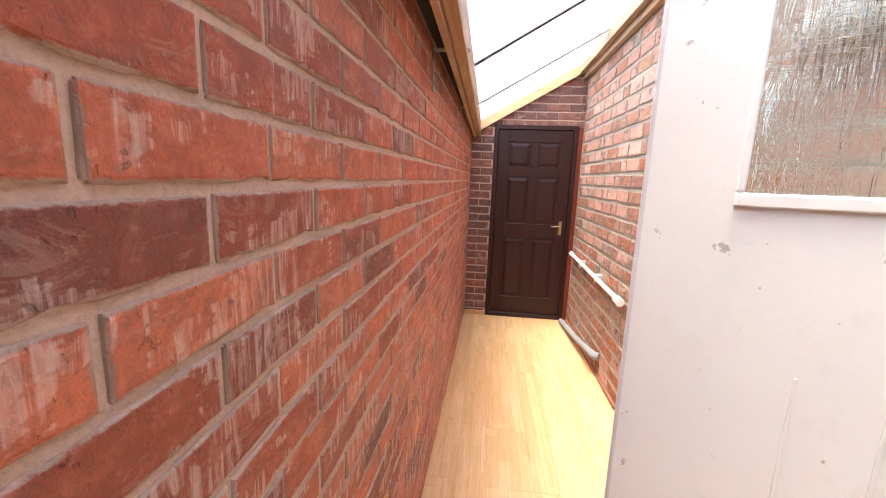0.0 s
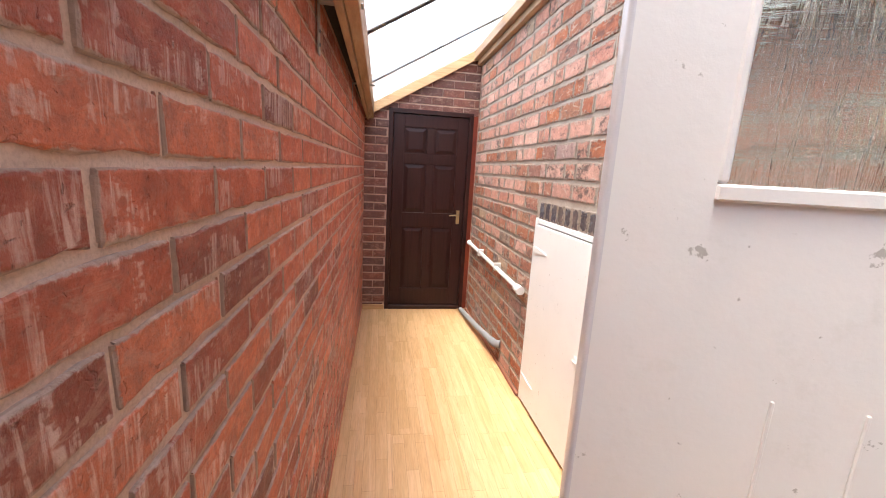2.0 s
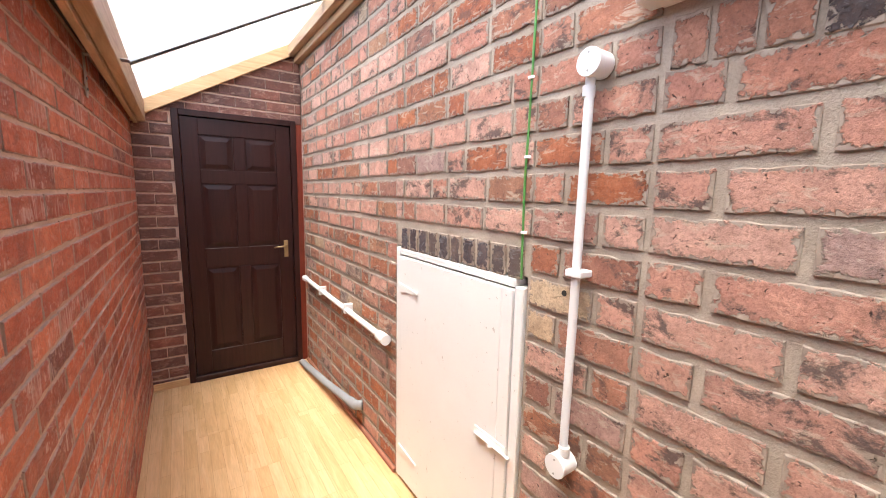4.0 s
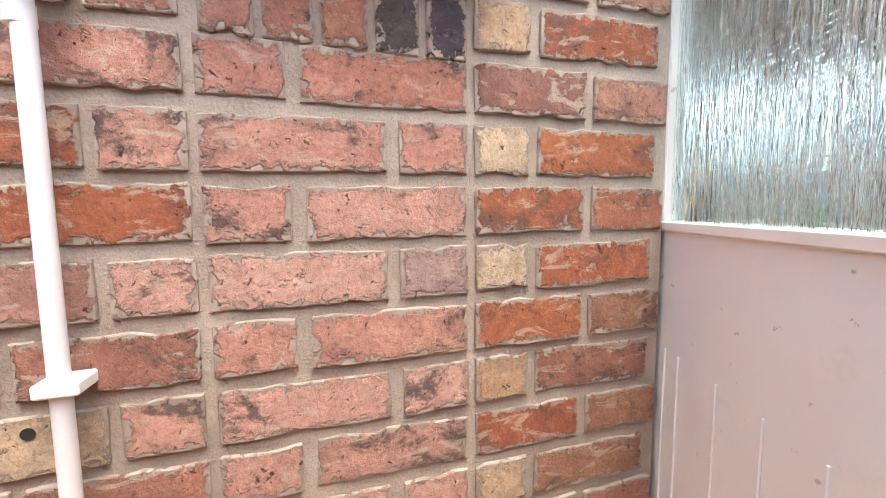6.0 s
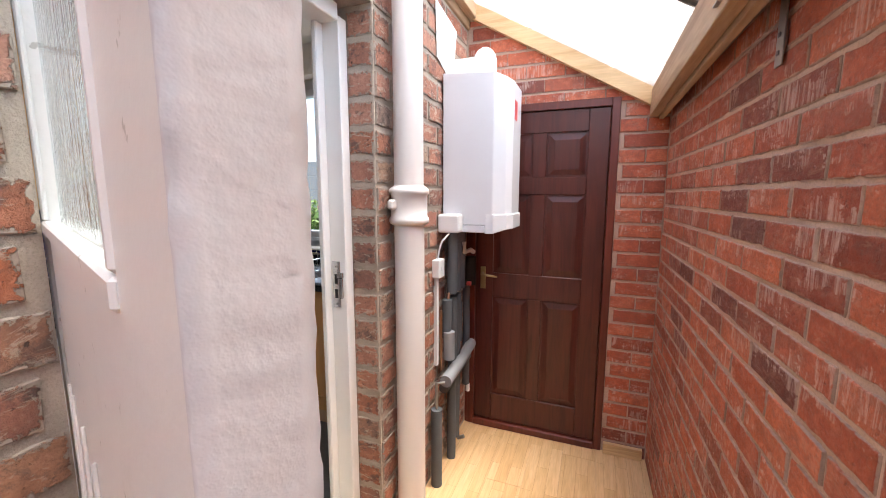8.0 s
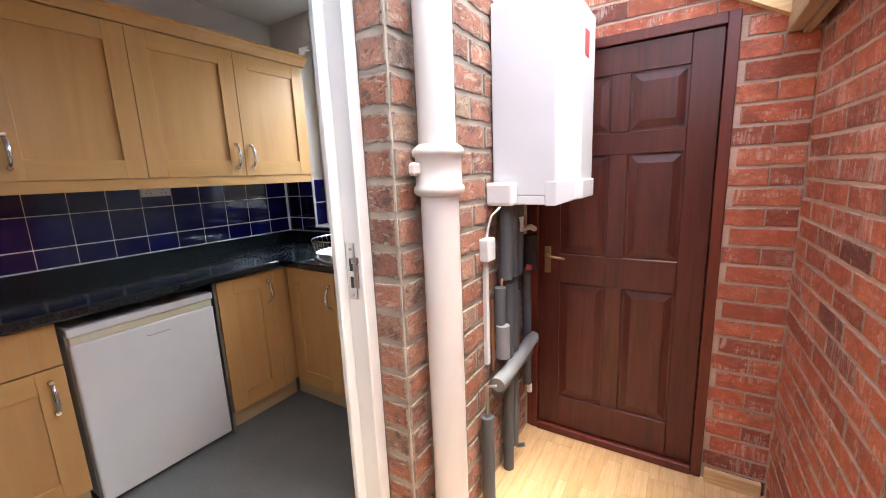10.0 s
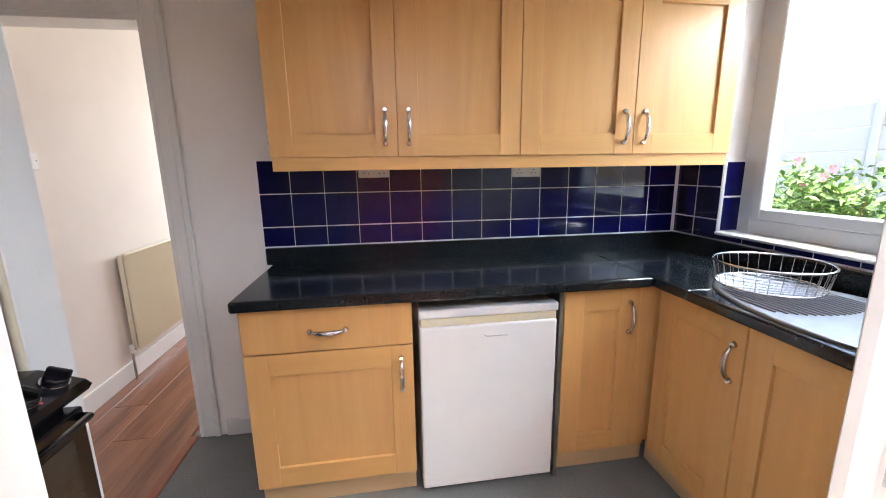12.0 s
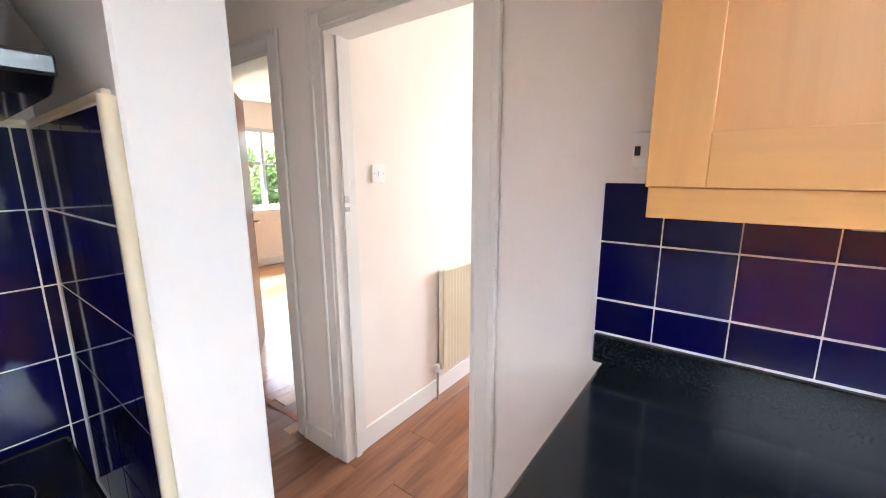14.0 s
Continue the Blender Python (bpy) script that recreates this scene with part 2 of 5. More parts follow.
def paint(name, col, rough=0.4, lumps=0.0, dirt=0.0, spec=0.5, chips=0.0, chipcol=(0.25, 0.22, 0.18)):
    m, nt, b = mat_nodes(name, rough, 0, spec)
    v = coords(nt, (1, 1, 1), True)
    n1, n2 = noise_tex(nt, v, 2.3, 4), noise_tex(nt, v, 60, 4)
    c = mix(nt, ramp(nt, n1, [(0.35, 0.0), (0.75, 1.0)]), col, tuple(x * 0.93 for x in col))
    if dirt:
        n3 = noise_tex(nt, v, 9, 6, 0.7)
        c = mix(nt, ramp(nt, n3, [(0.58, 0.0), (0.8, dirt)]), c, (0.45, 0.42, 0.33))
    if chips:
        n4 = noise_tex(nt, v, 34, 5, 0.6)
        c = mix(nt, ramp(nt, n4, [(0.67, 0.0), (0.70, chips)]), c, chipcol)
    nt.links.new(c, b.inputs["Base Color"])
    bump(nt, b, mix(nt, 0.6, noise_tex(nt, v, 14, 3), n2), 0.15 + lumps, 0.002)
    return m


M_white = paint("white_gloss", (0.76, 0.74, 0.715), 0.32, 0.15, 0.15)
M_partition = paint("partition_white", (0.80, 0.81, 0.81), 0.4, 0.1, 0.1)
M_hatch = paint("hatch_white", (0.80, 0.79, 0.77), 0.5, 0.35, 0.1, 0.4, 0.5)
M_leaf = paint("door_gloss_white", (0.80, 0.775, 0.75), 0.3, 0.3, 0.3, 0.5, 0.6)
M_leaf_edge = paint("door_edge_lumpy", (0.66, 0.64, 0.66), 0.3, 0.8, 0.1)
M_ironpipe = paint("pipe_cream", (0.72, 0.66, 0.62), 0.3, 0.1)
M_plastic = paint("white_plastic", (0.82, 0.82, 0.82), 0.35)
M_boiler = paint("boiler_enamel", (0.72, 0.73, 0.76), 0.22)
M_fridge = paint("fridge_enamel", (0.80, 0.79, 0.78), 0.25)
M_yellow = paint("aged_plastic", (0.72, 0.66, 0.45), 0.35)
M_wall = paint("wall_emulsion", (0.84, 0.79, 0.755), 0.75, 0.1)
M_hallwall = paint("hall_emulsion", (0.83, 0.76, 0.70), 0.75, 0.1)
M_ceiling = paint("ceiling_emulsion", (0.80, 0.79, 0.76), 0.8, 0.1)
M_cream = paint("cream_trim", (0.72, 0.66, 0.50), 0.4)
M_radiator = paint("radiator_cream", (0.83, 0.77, 0.60), 0.35)
M_upvc = paint("white_upvc", (0.60, 0.62, 0.66), 0.3)
M_fence = paint("concrete_fence", (0.29, 0.29, 0.28), 0.9, 0.5, 0.5)
M_sill = paint("stone_sill_paint", (0.72, 0.69, 0.64), 0.7, 0.8, 0.4)
M_green = paint("green_wire", (0.09, 0.27, 0.06), 0.4)
M_lag = paint("pipe_lagging", (0.11, 0.115, 0.12), 0.9, 0.4)
M_laglight = paint("pipe_lagging_light", (0.26, 0.26, 0.27), 0.9, 0.4)
# near-black for dark parts, and for shade coloured into holes and gaps
M_dark = paint("dark_parts_and_shade", (0.02, 0.018, 0.016), 0.9, 0.5)
M_red = paint("red_sticker", (0.6, 0.08, 0.08), 0.4)
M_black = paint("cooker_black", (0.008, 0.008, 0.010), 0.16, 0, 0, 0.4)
M_kick = paint("plinth_beech", (0.58, 0.40, 0.22), 0.5)
M_grout = paint("tile_grout", (0.84, 0.82, 0.84), 0.8)
M_terracotta = paint("terracotta", (0.32, 0.13, 0.08), 0.8, 0.4)


def worktop_material():
    m, nt, b = mat_nodes("black_worktop", 0.22, 0, 0.5)
    v = coords(nt, (1, 1, 1), True)
    n1, n2 = noise_tex(nt, v, 6, 5), noise_tex(nt, v, 150, 3)
    c = mix(nt, ramp(nt, n2, [(0.4, 0.0), (0.7, 1.0)]), (0.006, 0.008, 0.010), (0.016, 0.020, 0.024))
    nt.links.new(c, b.inputs["Base Color"])
    nt.links.new(ramp(nt, n1, [(0.3, 0.11), (0.7, 0.18)]), b.inputs["Roughness"])
    return m


M_worktop = worktop_material()


def tile_material():
    m, nt, b = mat_nodes("blue_glazed_tile", 0.06, 0, 0.5)
    c = ramp(nt, own_random(nt), [(0.0, (0.0015, 0.002, 0.040)), (0.5, (0.002, 0.0022, 0.056)), (1.0, (0.003, 0.0025, 0.066))])
    nt.links.new(c, b.inputs["Base Color"])
    v = coords(nt, (1, 1, 1), True)
    bump(nt, b, noise_tex(nt, v, 9, 2), 0.12, 0.004)
    return m


M_tile = tile_material()


def lino_material():
    m, nt, b = mat_nodes("grey_lino", 0.55)
    v = coords(nt, (1, 1, 1), True)
    c = mix(nt, ramp(nt, noise_tex(nt, v, 3, 5), [(0.3, 0.0), (0.7, 1.0)]), (0.14, 0.145, 0.142), (0.19, 0.193, 0.187))
    c = mix(nt, ramp(nt, noise_tex(nt, v, 120, 3), [(0.45, 0.0), (0.6, 0.25)]), c, (0.06, 0.06, 0.06))
    nt.links.new(c, b.inputs["Base Color"])
    return m


M_lino = lino_material()


def metal(name, col, rough):
    m, nt, b = mat_nodes(name, rough, 1.0)
    v = coords(nt, (1, 1, 1), True)
    nt.links.new(ramp(nt, noise_tex(nt, v, 25, 4), [(0.3, tuple(x * 0.85 for x in col)), (0.7, col)]), b.inputs["Base Color"])
    return m


M_chrome = metal("chrome", (0.75, 0.74, 0.72), 0.16)
M_steel = metal("steel", (0.21, 0.215, 0.23), 0.42)
M_silver = metal("silver_trim", (0.62, 0.62, 0.62), 0.22)
M_zinc = metal("zinc", (0.42, 0.42, 0.40), 0.45)
M_brass = metal("brass", (0.55, 0.44, 0.24), 0.35)
M_copper = metal("copper", (0.55, 0.30, 0.18), 0.4)


def glass_material(name, tint, rough, wavy=False):
    m = bpy.data.materials.new(name)
    m.use_nodes = True
    nt = m.node_tree
    b = nt.nodes["Principled BSDF"]
    b.inputs["Base Color"].default_value = (*tint, 1)
    b.inputs["Roughness"].default_value = rough
    b.inputs["Transmission Weight"].default_value = 1.0
    b.inputs["IOR"].default_value = 1.45
    if wavy:
        fine, broad = noise_tex(nt, coords(nt, (80, 80, 6)), 1.0, 3, 0.6, 1.2), noise_tex(nt, coords(nt, (34, 34, 5)), 1.0, 2, 0.5, 2.2)
        where = ramp(nt, noise_tex(nt, coords(nt, (4.5, 4.5, 0.8)), 1.0, 2, 0.5), [(0.44, 0.0), (0.56, 1.0)])
        n1 = mix(nt, where, fine, broad)
        n2 = noise_tex(nt, coords(nt, (14, 14, 130)), 1.0, 2, 0.5, 0.5)
        bump(nt, b, mix(nt, 0.25, n1, n2), 0.9, 0.006)
    return m


M_glass_rain = glass_material("patterned_glass", (0.80, 0.95, 0.94), 0.03, True)
M_glass = glass_material("clear_glass", (0.97, 1.0, 0.99), 0.0)


def polycarbonate():
    m = bpy.data.materials.new("clear_roof_sheet")
    m.use_nodes = True
    nt = m.node_tree
    for n in list(nt.nodes):
        nt.nodes.remove(n)
    out = nt.nodes.new("ShaderNodeOutputMaterial")
    tr = nt.nodes.new("ShaderNodeBsdfTransparent")
    tr.inputs[0].default_value = (0.92, 0.96, 0.95, 1)
    tl = nt.nodes.new("ShaderNodeBsdfTranslucent")
    tl.inputs[0].default_value = (0.9, 0.93, 0.95, 1)
    mx = nt.nodes.new("ShaderNodeMixShader")
    v = coords(nt, (1, 1, 1), True)
    nt.links.new(ramp(nt, noise_tex(nt, v, 2.0, 4), [(0.3, 0.12), (0.7, 0.35)]), mx.inputs[0])
    nt.links.new(tr.outputs[0], mx.inputs[1])
    nt.links.new(tl.outputs[0], mx.inputs[2])
    nt.links.new(mx.outputs[0], out.inputs[0])
    return m


M_poly = polycarbonate()


def leaf_material(name, a, c2):
    m, nt, b = mat_nodes(name, 0.5)
    nt.links.new(ramp(nt, own_random(nt), [(0.0, a), (1.0, c2)]), b.inputs["Base Color"])
    return m


M_foliage = leaf_material("foliage", (0.06, 0.13, 0.02), (0.15, 0.24, 0.045))
M_foliage_dark = leaf_material("foliage_dark", (0.03, 0.07, 0.015), (0.08, 0.14, 0.03))
M_flower = leaf_material("flower", (0.5, 0.14, 0.2), (0.55, 0.22, 0.25))


# mesh helpers
def finish(name, bm, mats, parent=None, label="", kind="", smooth=False):
    me = bpy.data.meshes.new(name)
    bm.to_mesh(me)
    bm.free()
    for m in mats if isinstance(mats, (list, tuple)) else [mats]:
        me.materials.append(m)
    if smooth:
        me.polygons.foreach_set("use_smooth", [len(p.vertices) < 5 for p in me.polygons])
    ob = new(name, me)
    if parent:
        ob.parent = parent
    return tagged(ob, label, "", "", kind)


def part(name, bm, mats, parent, label="", smooth=False):
    return finish(name, bm, mats, parent, label, "", smooth)


def thing(name, label, category, group="", at=None):
    e = new(name)
    if at:
        e.matrix_world = at
    return tagged(e, label, category, group)


def structure(name, bm, mats, label, smooth=False):
    return tagged(finish(name, bm, mats, None, "", "", smooth), label, "", "", "structure")


def box(bm, x0, x1, y0, y1, z0, z1, bevel=0.0, seg=1):
    vs = bmesh.ops.create_cube(bm, size=1)["verts"]
    for v in vs:
        v.co = Vector(((x0 + x1) / 2 + v.co.x * (x1 - x0), (y0 + y1) / 2 + v.co.y * (y1 - y0), (z0 + z1) / 2 + v.co.z * (z1 - z0)))
    if bevel:
        bmesh.ops.bevel(bm, geom=list({e for v in vs for e in v.link_edges}), offset=bevel, segments=seg, affect="EDGES", profile=0.5)
    return bm


def boxes(*specs, bevel=0.0, seg=1):
    bm = bmesh.new()
    for s in specs:
        box(bm, *s, bevel=bevel, seg=seg)
    return bm


def tube(points, radius, sides=10, closed=False, bm=None, caps=True):
    """A round bar along the points."""
    bm = bm or bmesh.new()
    pts = [Vector(p) for p in points]
    if not closed and not isinstance(radius, (list, tuple)):
        e = min(0.0015, (pts[1] - pts[0]).length * 0.2)
        pts = [pts[0], pts[0] + (pts[1] - pts[0]).normalized() * e] + pts[1:-1] + [pts[-1] + (pts[-2] - pts[-1]).normalized() * e, pts[-1]]
    rings = []
    n = len(pts)
    up = Vector((0.31, 0.17, 0.93)).normalized()
    for i, p in enumerate(pts):
        a = pts[(i - 1) % n] if closed or i else p
        c = pts[(i + 1) % n] if closed or i < n - 1 else p
        d = (c - a).normalized()
        s = d.cross(up)
        if s.length < 0.05:
            s = d.cross(Vector((1, 0, 0)))
        s.normalize()
        t = s.cross(d)
        r = radius[i] if isinstance(radius, (list, tuple)) else radius
        rings.append([bm.verts.new(p + r * (math.cos(2 * math.pi * k / sides) * s + math.sin(2 * math.pi * k / sides) * t)) for k in range(sides)])
    m = n if closed else n - 1
    for i in range(m):
        r0, r1 = rings[i], rings[(i + 1) % n]
        for k in range(sides):
            bm.faces.new((r0[k], r0[(k + 1) % sides], r1[(k + 1) % sides], r1[k]))
    if caps and not closed:
        bm.faces.new(rings[0][::-1])
        bm.faces.new(rings[-1])
    bmesh.ops.recalc_face_normals(bm, faces=bm.faces)
    return bm


# main sizes
XE, XS, YN, YS = 1.185, 1.15, 4.60, -1.52
KX, KS, KF, KC, KW = 2.965, -1.33, 0.2, 2.62, 1.365


def xw(y):
    """Face of the party wall, which bows a little."""
    return -0.055 + (y - 0.7) * 0.017 if y > 0.7 else -0.055 + (0.7 - y) * 0.0235


# passage shell
structure("floor_passage", boxes((-0.2, XE + 0.02, YS - 0.3, YN + 0.3, -0.12, -0.012)), M_oak, "subfloor under the laminate boards")
bm = bmesh.new()
for y0, y1 in ((YS - 0.25, 0.7), (0.7, YN + 0.25)):
    for z0, z1 in ((-0.05, 2.12),):
        v = [bm.verts.new(c) for c in ((xw(y0) - 0.0072, y0, z0), (xw(y1) - 0.0072, y1, z0), (xw(y1) - 0.0072, y1, z1), (xw(y0) - 0.0072, y0, z1),
                                       (-0.3, y0, z0), (-0.3, y1, z0), (-0.3, y1, z1), (-0.3, y0, z1))]
        for f in ((0, 1, 2, 3), (7, 6, 5, 4), (3, 2, 6, 7), (4, 5, 1, 0), (1, 5, 6, 2), (4, 0, 3, 7)):
            bm.faces.new([v[i] for i in f])
bmesh.ops.recalc_face_normals(bm, faces=bm.faces)
wall_west = structure("wall_west", bm, M_mortar_new, "red brick party wall with pale mortar and white bloom")
wall_east = structure("wall_east", boxes((XE + 0.003, XE + 0.12, 0.62, 1.70, 0, 3.2), (XE + 0.003, XE + 0.12, 1.70, 2.79, 1.3, 3.2), (XE + 0.003, XE + 0.12, 2.79, YN + 0.25, 0, 3.2),
                                         (XE + 0.10, XE + 0.14, 1.7, 2.8, 0, 1.3), (XE + 0.003, XE + 0.12, 1.70, 1.88, 0, 1.3)), M_mortar_old, "old mixed brick house wall with rough mortar")
wall_east_2 = structure("wall_east_2", boxes((XS + 0.003, XE + 0.12, YS - 0.25, -0.368, 0, 3.2), (XS + 0.003, XE + 0.12, -0.368, 0.62, 2.3, 3.2)), M_mortar_old, "old brick wall beside the kitchen doorway")
wall_north = structure("wall_north", boxes((-0.1, 0.2495, YN + 0.006, YN + 0.2, 0, 2.16), (1.1355, XE + 0.1, YN + 0.006, YN + 0.2, 0, 2.16), (-0.1, XE + 0.1, YN + 0.201, YN + 0.26, 0, 2.85), (-0.1, XE, YN + 0.006, YN + 0.2, 2.16, 2.85)), M_mortar_new, "narrow brick end wall round the far door")
wall_south = structure("wall_south", boxes((-0.1, 0.2445, YS - 0.2, YS - 0.006, 0, 2.16), (1.1305, XE + 0.1, YS - 0.2, YS - 0.006, 0, 2.16), (-0.1, XE + 0.1, YS - 0.26, YS - 0.201, 0, 2.85), (-0.1, XE, YS - 0.2, YS - 0.006, 2.16, 2.85)), M_mortar_new, "narrow brick end wall round the door by the boiler")

# passage roof
roof = structure("roof_passage", bmesh.new(), M_poly, "clear sheet lean-to roof on pine timbers")


def zr(x):
    return 2.13 + 0.575 * x


bays = [YS - 0.2, -0.5, 0.5, 1.49, 2.48, 3.62, YN + 0.2]
for i in range(len(bays) - 1):
    bm = bmesh.new()
    y0, y1 = bays[i] + 0.004, bays[i + 1] - 0.004
    v = [bm.verts.new(c) for c in ((0.02, y0, zr(0.02)), (1.2, y0, zr(1.2)), (1.2, y1, zr(1.2)), (0.02, y1, zr(0.02)))]
    bm.faces.new(v)
    part("roof_sheet", bm, M_poly, roof)
for y in bays[1:-1]:
    bm = bmesh.new()
    for dy, dz, w in ((-0.022, 0.004, 0.010), (0.022, 0.004, 0.010), (0, 0.02, 0.05)):
        vs = []
        for x in (0.0, 1.2):
            vs += [bm.verts.new((x, y + dy + sy * w / 2, zr(x) + dz + sz * 0.008)) for sy, sz in ((-1, -1), (1, -1), (1, 1), (-1, 1))]
        for a, b_, c, d in ((0, 1, 5, 4), (1, 2, 6, 5), (2, 3, 7, 6), (3, 0, 4, 7)):
            bm.faces.new((vs[a], vs[b_], vs[c], vs[d]))
    part("glazing_bar", bm, M_zinc, roof, "dark grey glazing bar")


def sloped_rafter(y0, y1):
    bm = bmesh.new()
    vs = []
    for x in (0.02, 1.13):
        vs += [bm.verts.new((x, y0 if s < 2 else y1, zr(x) - 0.006 - (0.095 if s in (0, 3) else 0))) for s in range(4)]
    for f in ((0, 1, 2, 3), (7, 6, 5, 4), (0, 4, 5, 1), (1, 5, 6, 2), (2, 6, 7, 3), (3, 7, 4, 0)):
        bm.faces.new([vs[i] for i in f])
    bmesh.ops.recalc_face_normals(bm, faces=bm.faces)
    return bm


part("rafter", sloped_rafter(YN - 0.045, YN - 0.002), M_pine_x, roof, "knotty pine rafter on the far end wall")
part("rafter", sloped_rafter(YS + 0.002, YS + 0.045), M_pine_x, roof, "knotty pine rafter over the boiler door")
part("wall_plate", boxes((0.055, 0.10, YS, YN, 2.03, 2.17), bevel=0.003), M_pine, roof, "weathered pine eaves beam")
part("fascia", boxes((0.028, 0.052, YS, YN, 2.015, 2.15), bevel=0.002), M_pine, roof, "rough sawn fascia board")
part("ridge_plate", boxes((1.085, 1.135, YS, YN, 2.665, 2.745), (1.137, 1.182, YS, YN, 2.62, 2.80), bevel=0.003), M_pine, roof, "pine wall plate along the house wall")
# added boxes behind the fascia, near-black in place of the eaves' shade
part("eaves_shade_fill", boxes((-0.16, 0.026, YS - 0.2, YN + 0.2, 2.125, 2.3), (-0.05, 0.026, YS, YN, 2.1, 2.13)), M_dark, roof, "near-black filler for the shade in the eaves gap")
for y in (-0.2, 1.80, 3.05):
    br = thing("angle_bracket", "dull zinc angle bracket screwed to the red brick wall", "bracket", "brackets under the eaves beam", pose(xw(y) + 0.004, y, 0))
    part("upright_plate", boxes((0, 0.004, -0.02, 0.02, 1.90, 2.055), bevel=0.001), M_zinc, br)
    part("arm_plate", boxes((0, 0.14, -0.02, 0.02, 2.055, 2.06), bevel=0.001), M_zinc, br)
    for z in (1.93, 1.97):
        part("screw", boxes((0.004, 0.008, -0.006, 0.006, z - 0.006, z + 0.006), bevel=0.002), M_steel, br)


# panelled doors
def frustum_panel(bm, x0, x1, z0, z1, y, d):
    """A raised and fielded panel in a recess, facing -y at depth y."""
    box(bm, x0, x1, y + 0.012, y + 0.016, z0, z1)
    m, r = 0.045, 0.008
    v = []
    for (a, b_, c, dd, yy) in ((x0 + 0.012, x1 - 0.012, z0 + 0.012, z1 - 0.012, y + 0.0119), (x0 + m, x1 - m, z0 + m, z1 - m, y + 0.003)):
        v.append([bm.verts.new((p, yy, q)) for p, q in ((a, c), (b_, c), (b_, dd), (a, dd))])
    for i in range(4):
        bm.faces.new((v[0][i], v[0][(i + 1) % 4], v[1][(i + 1) % 4], v[1][i]))
    bm.faces.new(v[1])
    return bm


def panel_door(name, m, w, h, handle_x, label, leaf_mat, frame_mat, frame_label):
    """Six panels, facing -y, its left lower corner at the origin."""
    fw = 0.045
    d = tagged(new(name), label, "", "", "structure")
    d.matrix_world = m
    part("frame", boxes((0, fw, -0.005, 0.07, 0, h), (w - fw, w, -0.005, 0.07, 0, h), (fw, w - fw, -0.005, 0.07, h - fw, h), bevel=0.003), frame_mat, d, frame_label)
    part("threshold", boxes((fw, w - fw, -0.012, 0.07, 0, 0.045), bevel=0.004), frame_mat, d, "dark timber threshold")
    x0, x1, z0, z1 = fw + 0.004, w - fw - 0.004, 0.05, h - fw - 0.004
    lf = part("door_leaf", boxes((x0, x1, 0.030, 0.062, z0, z1)), leaf_mat, d, "dark mahogany stained leaf")
    s, mw = 0.115, 0.085
    xm = (x0 + x1) / 2
    rows = ((z0 + 0.19, z0 + 0.88), (z0 + 1.04, z0 + 1.555), (z0 + 1.66, z0 + 1.925))
    rails = [(z0, rows[0][0]), (rows[0][1], rows[1][0]), (rows[1][1], rows[2][0]), (rows[2][1], z1)]
    part("stile", boxes((x0, x0 + s, 0.012, 0.030, z0, z1), (x1 - s, x1, 0.012, 0.030, z0, z1), bevel=0.003), leaf_mat, lf)
    part("muntin", boxes(*[(xm - mw / 2, xm + mw / 2, 0.012, 0.030, a, b_) for a, b_ in rows], bevel=0.003), leaf_mat, lf)
    for a, b_ in rails:
        part("rail", boxes((x0 + s, x1 - s, 0.012, 0.030, a, b_), bevel=0.003), leaf_mat, lf)
    for a, b_ in rows:
        for p, q in ((x0 + s, xm - mw / 2), (xm + mw / 2, x1 - s)):
            part("panel", frustum_panel(bmesh.new(), p, q, a, b_, 0.013, 0.01), leaf_mat, lf)
    hs = 1 if handle_x < w / 2 else -1
    hp = part("handle_plate", boxes((handle_x - 0.018, handle_x + 0.018, 0.006, 0.012, 0.98, 1.13), bevel=0.003), M_brass, lf, "brass lever handle plate")
    part("lever", tube([(handle_x, 0.006, 1.085), (handle_x, -0.035, 1.085), (handle_x + hs * 0.03, -0.045, 1.083), (handle_x + hs * 0.105, -0.04, 1.075)], [0.008, 0.008, 0.008, 0.006], 8), M_brass, lf, "brass lever", True)
    return d


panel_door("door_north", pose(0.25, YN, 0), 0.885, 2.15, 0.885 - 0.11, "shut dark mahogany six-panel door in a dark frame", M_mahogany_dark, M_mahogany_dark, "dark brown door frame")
panel_door("door_south", pose(1.130, YS, 0, 0, 0, 180), 0.885, 2.15, 0.10, "shut dark mahogany six-panel door beside the boiler", M_mahogany, M_mahogany_red, "reddish brown door frame")
# the north strip takes the lit copy, the south one the plain frame stain
part("cover_strip", boxes((0.8855, 0.932, 0.002, 0.02, 0, 2.16), bevel=0.002), M_strip_lit, bpy.data.objects["door_north"], "reddish brown cover strip")
part("cover_strip", boxes((-0.0185, -0.0005, 0.002, 0.02, 0, 2.16), bevel=0.002), M_mahogany_red, bpy.data.objects["door_south"], "reddish brown cover strip")
skirt = structure("skirting_passage", boxes((xw(4.4) + 0.004, 0.245, YN - 0.02, YN - 0.002, 0, 0.055), (0.012, 0.232, YS + 0.001, YS + 0.03, 0, 0.07), bevel=0.003), M_pine_x, "short pine skirting boards beside the doors")
structure("skirting_strip", boxes((XE - 0.022, XE - 0.002, 2.80, YN - 0.03, 0, 0.03), (XE - 0.022, XE - 0.002, 0.64, 1.86, 0, 0.03), bevel=0.004), M_terracotta, "thin brown beading along the house wall")


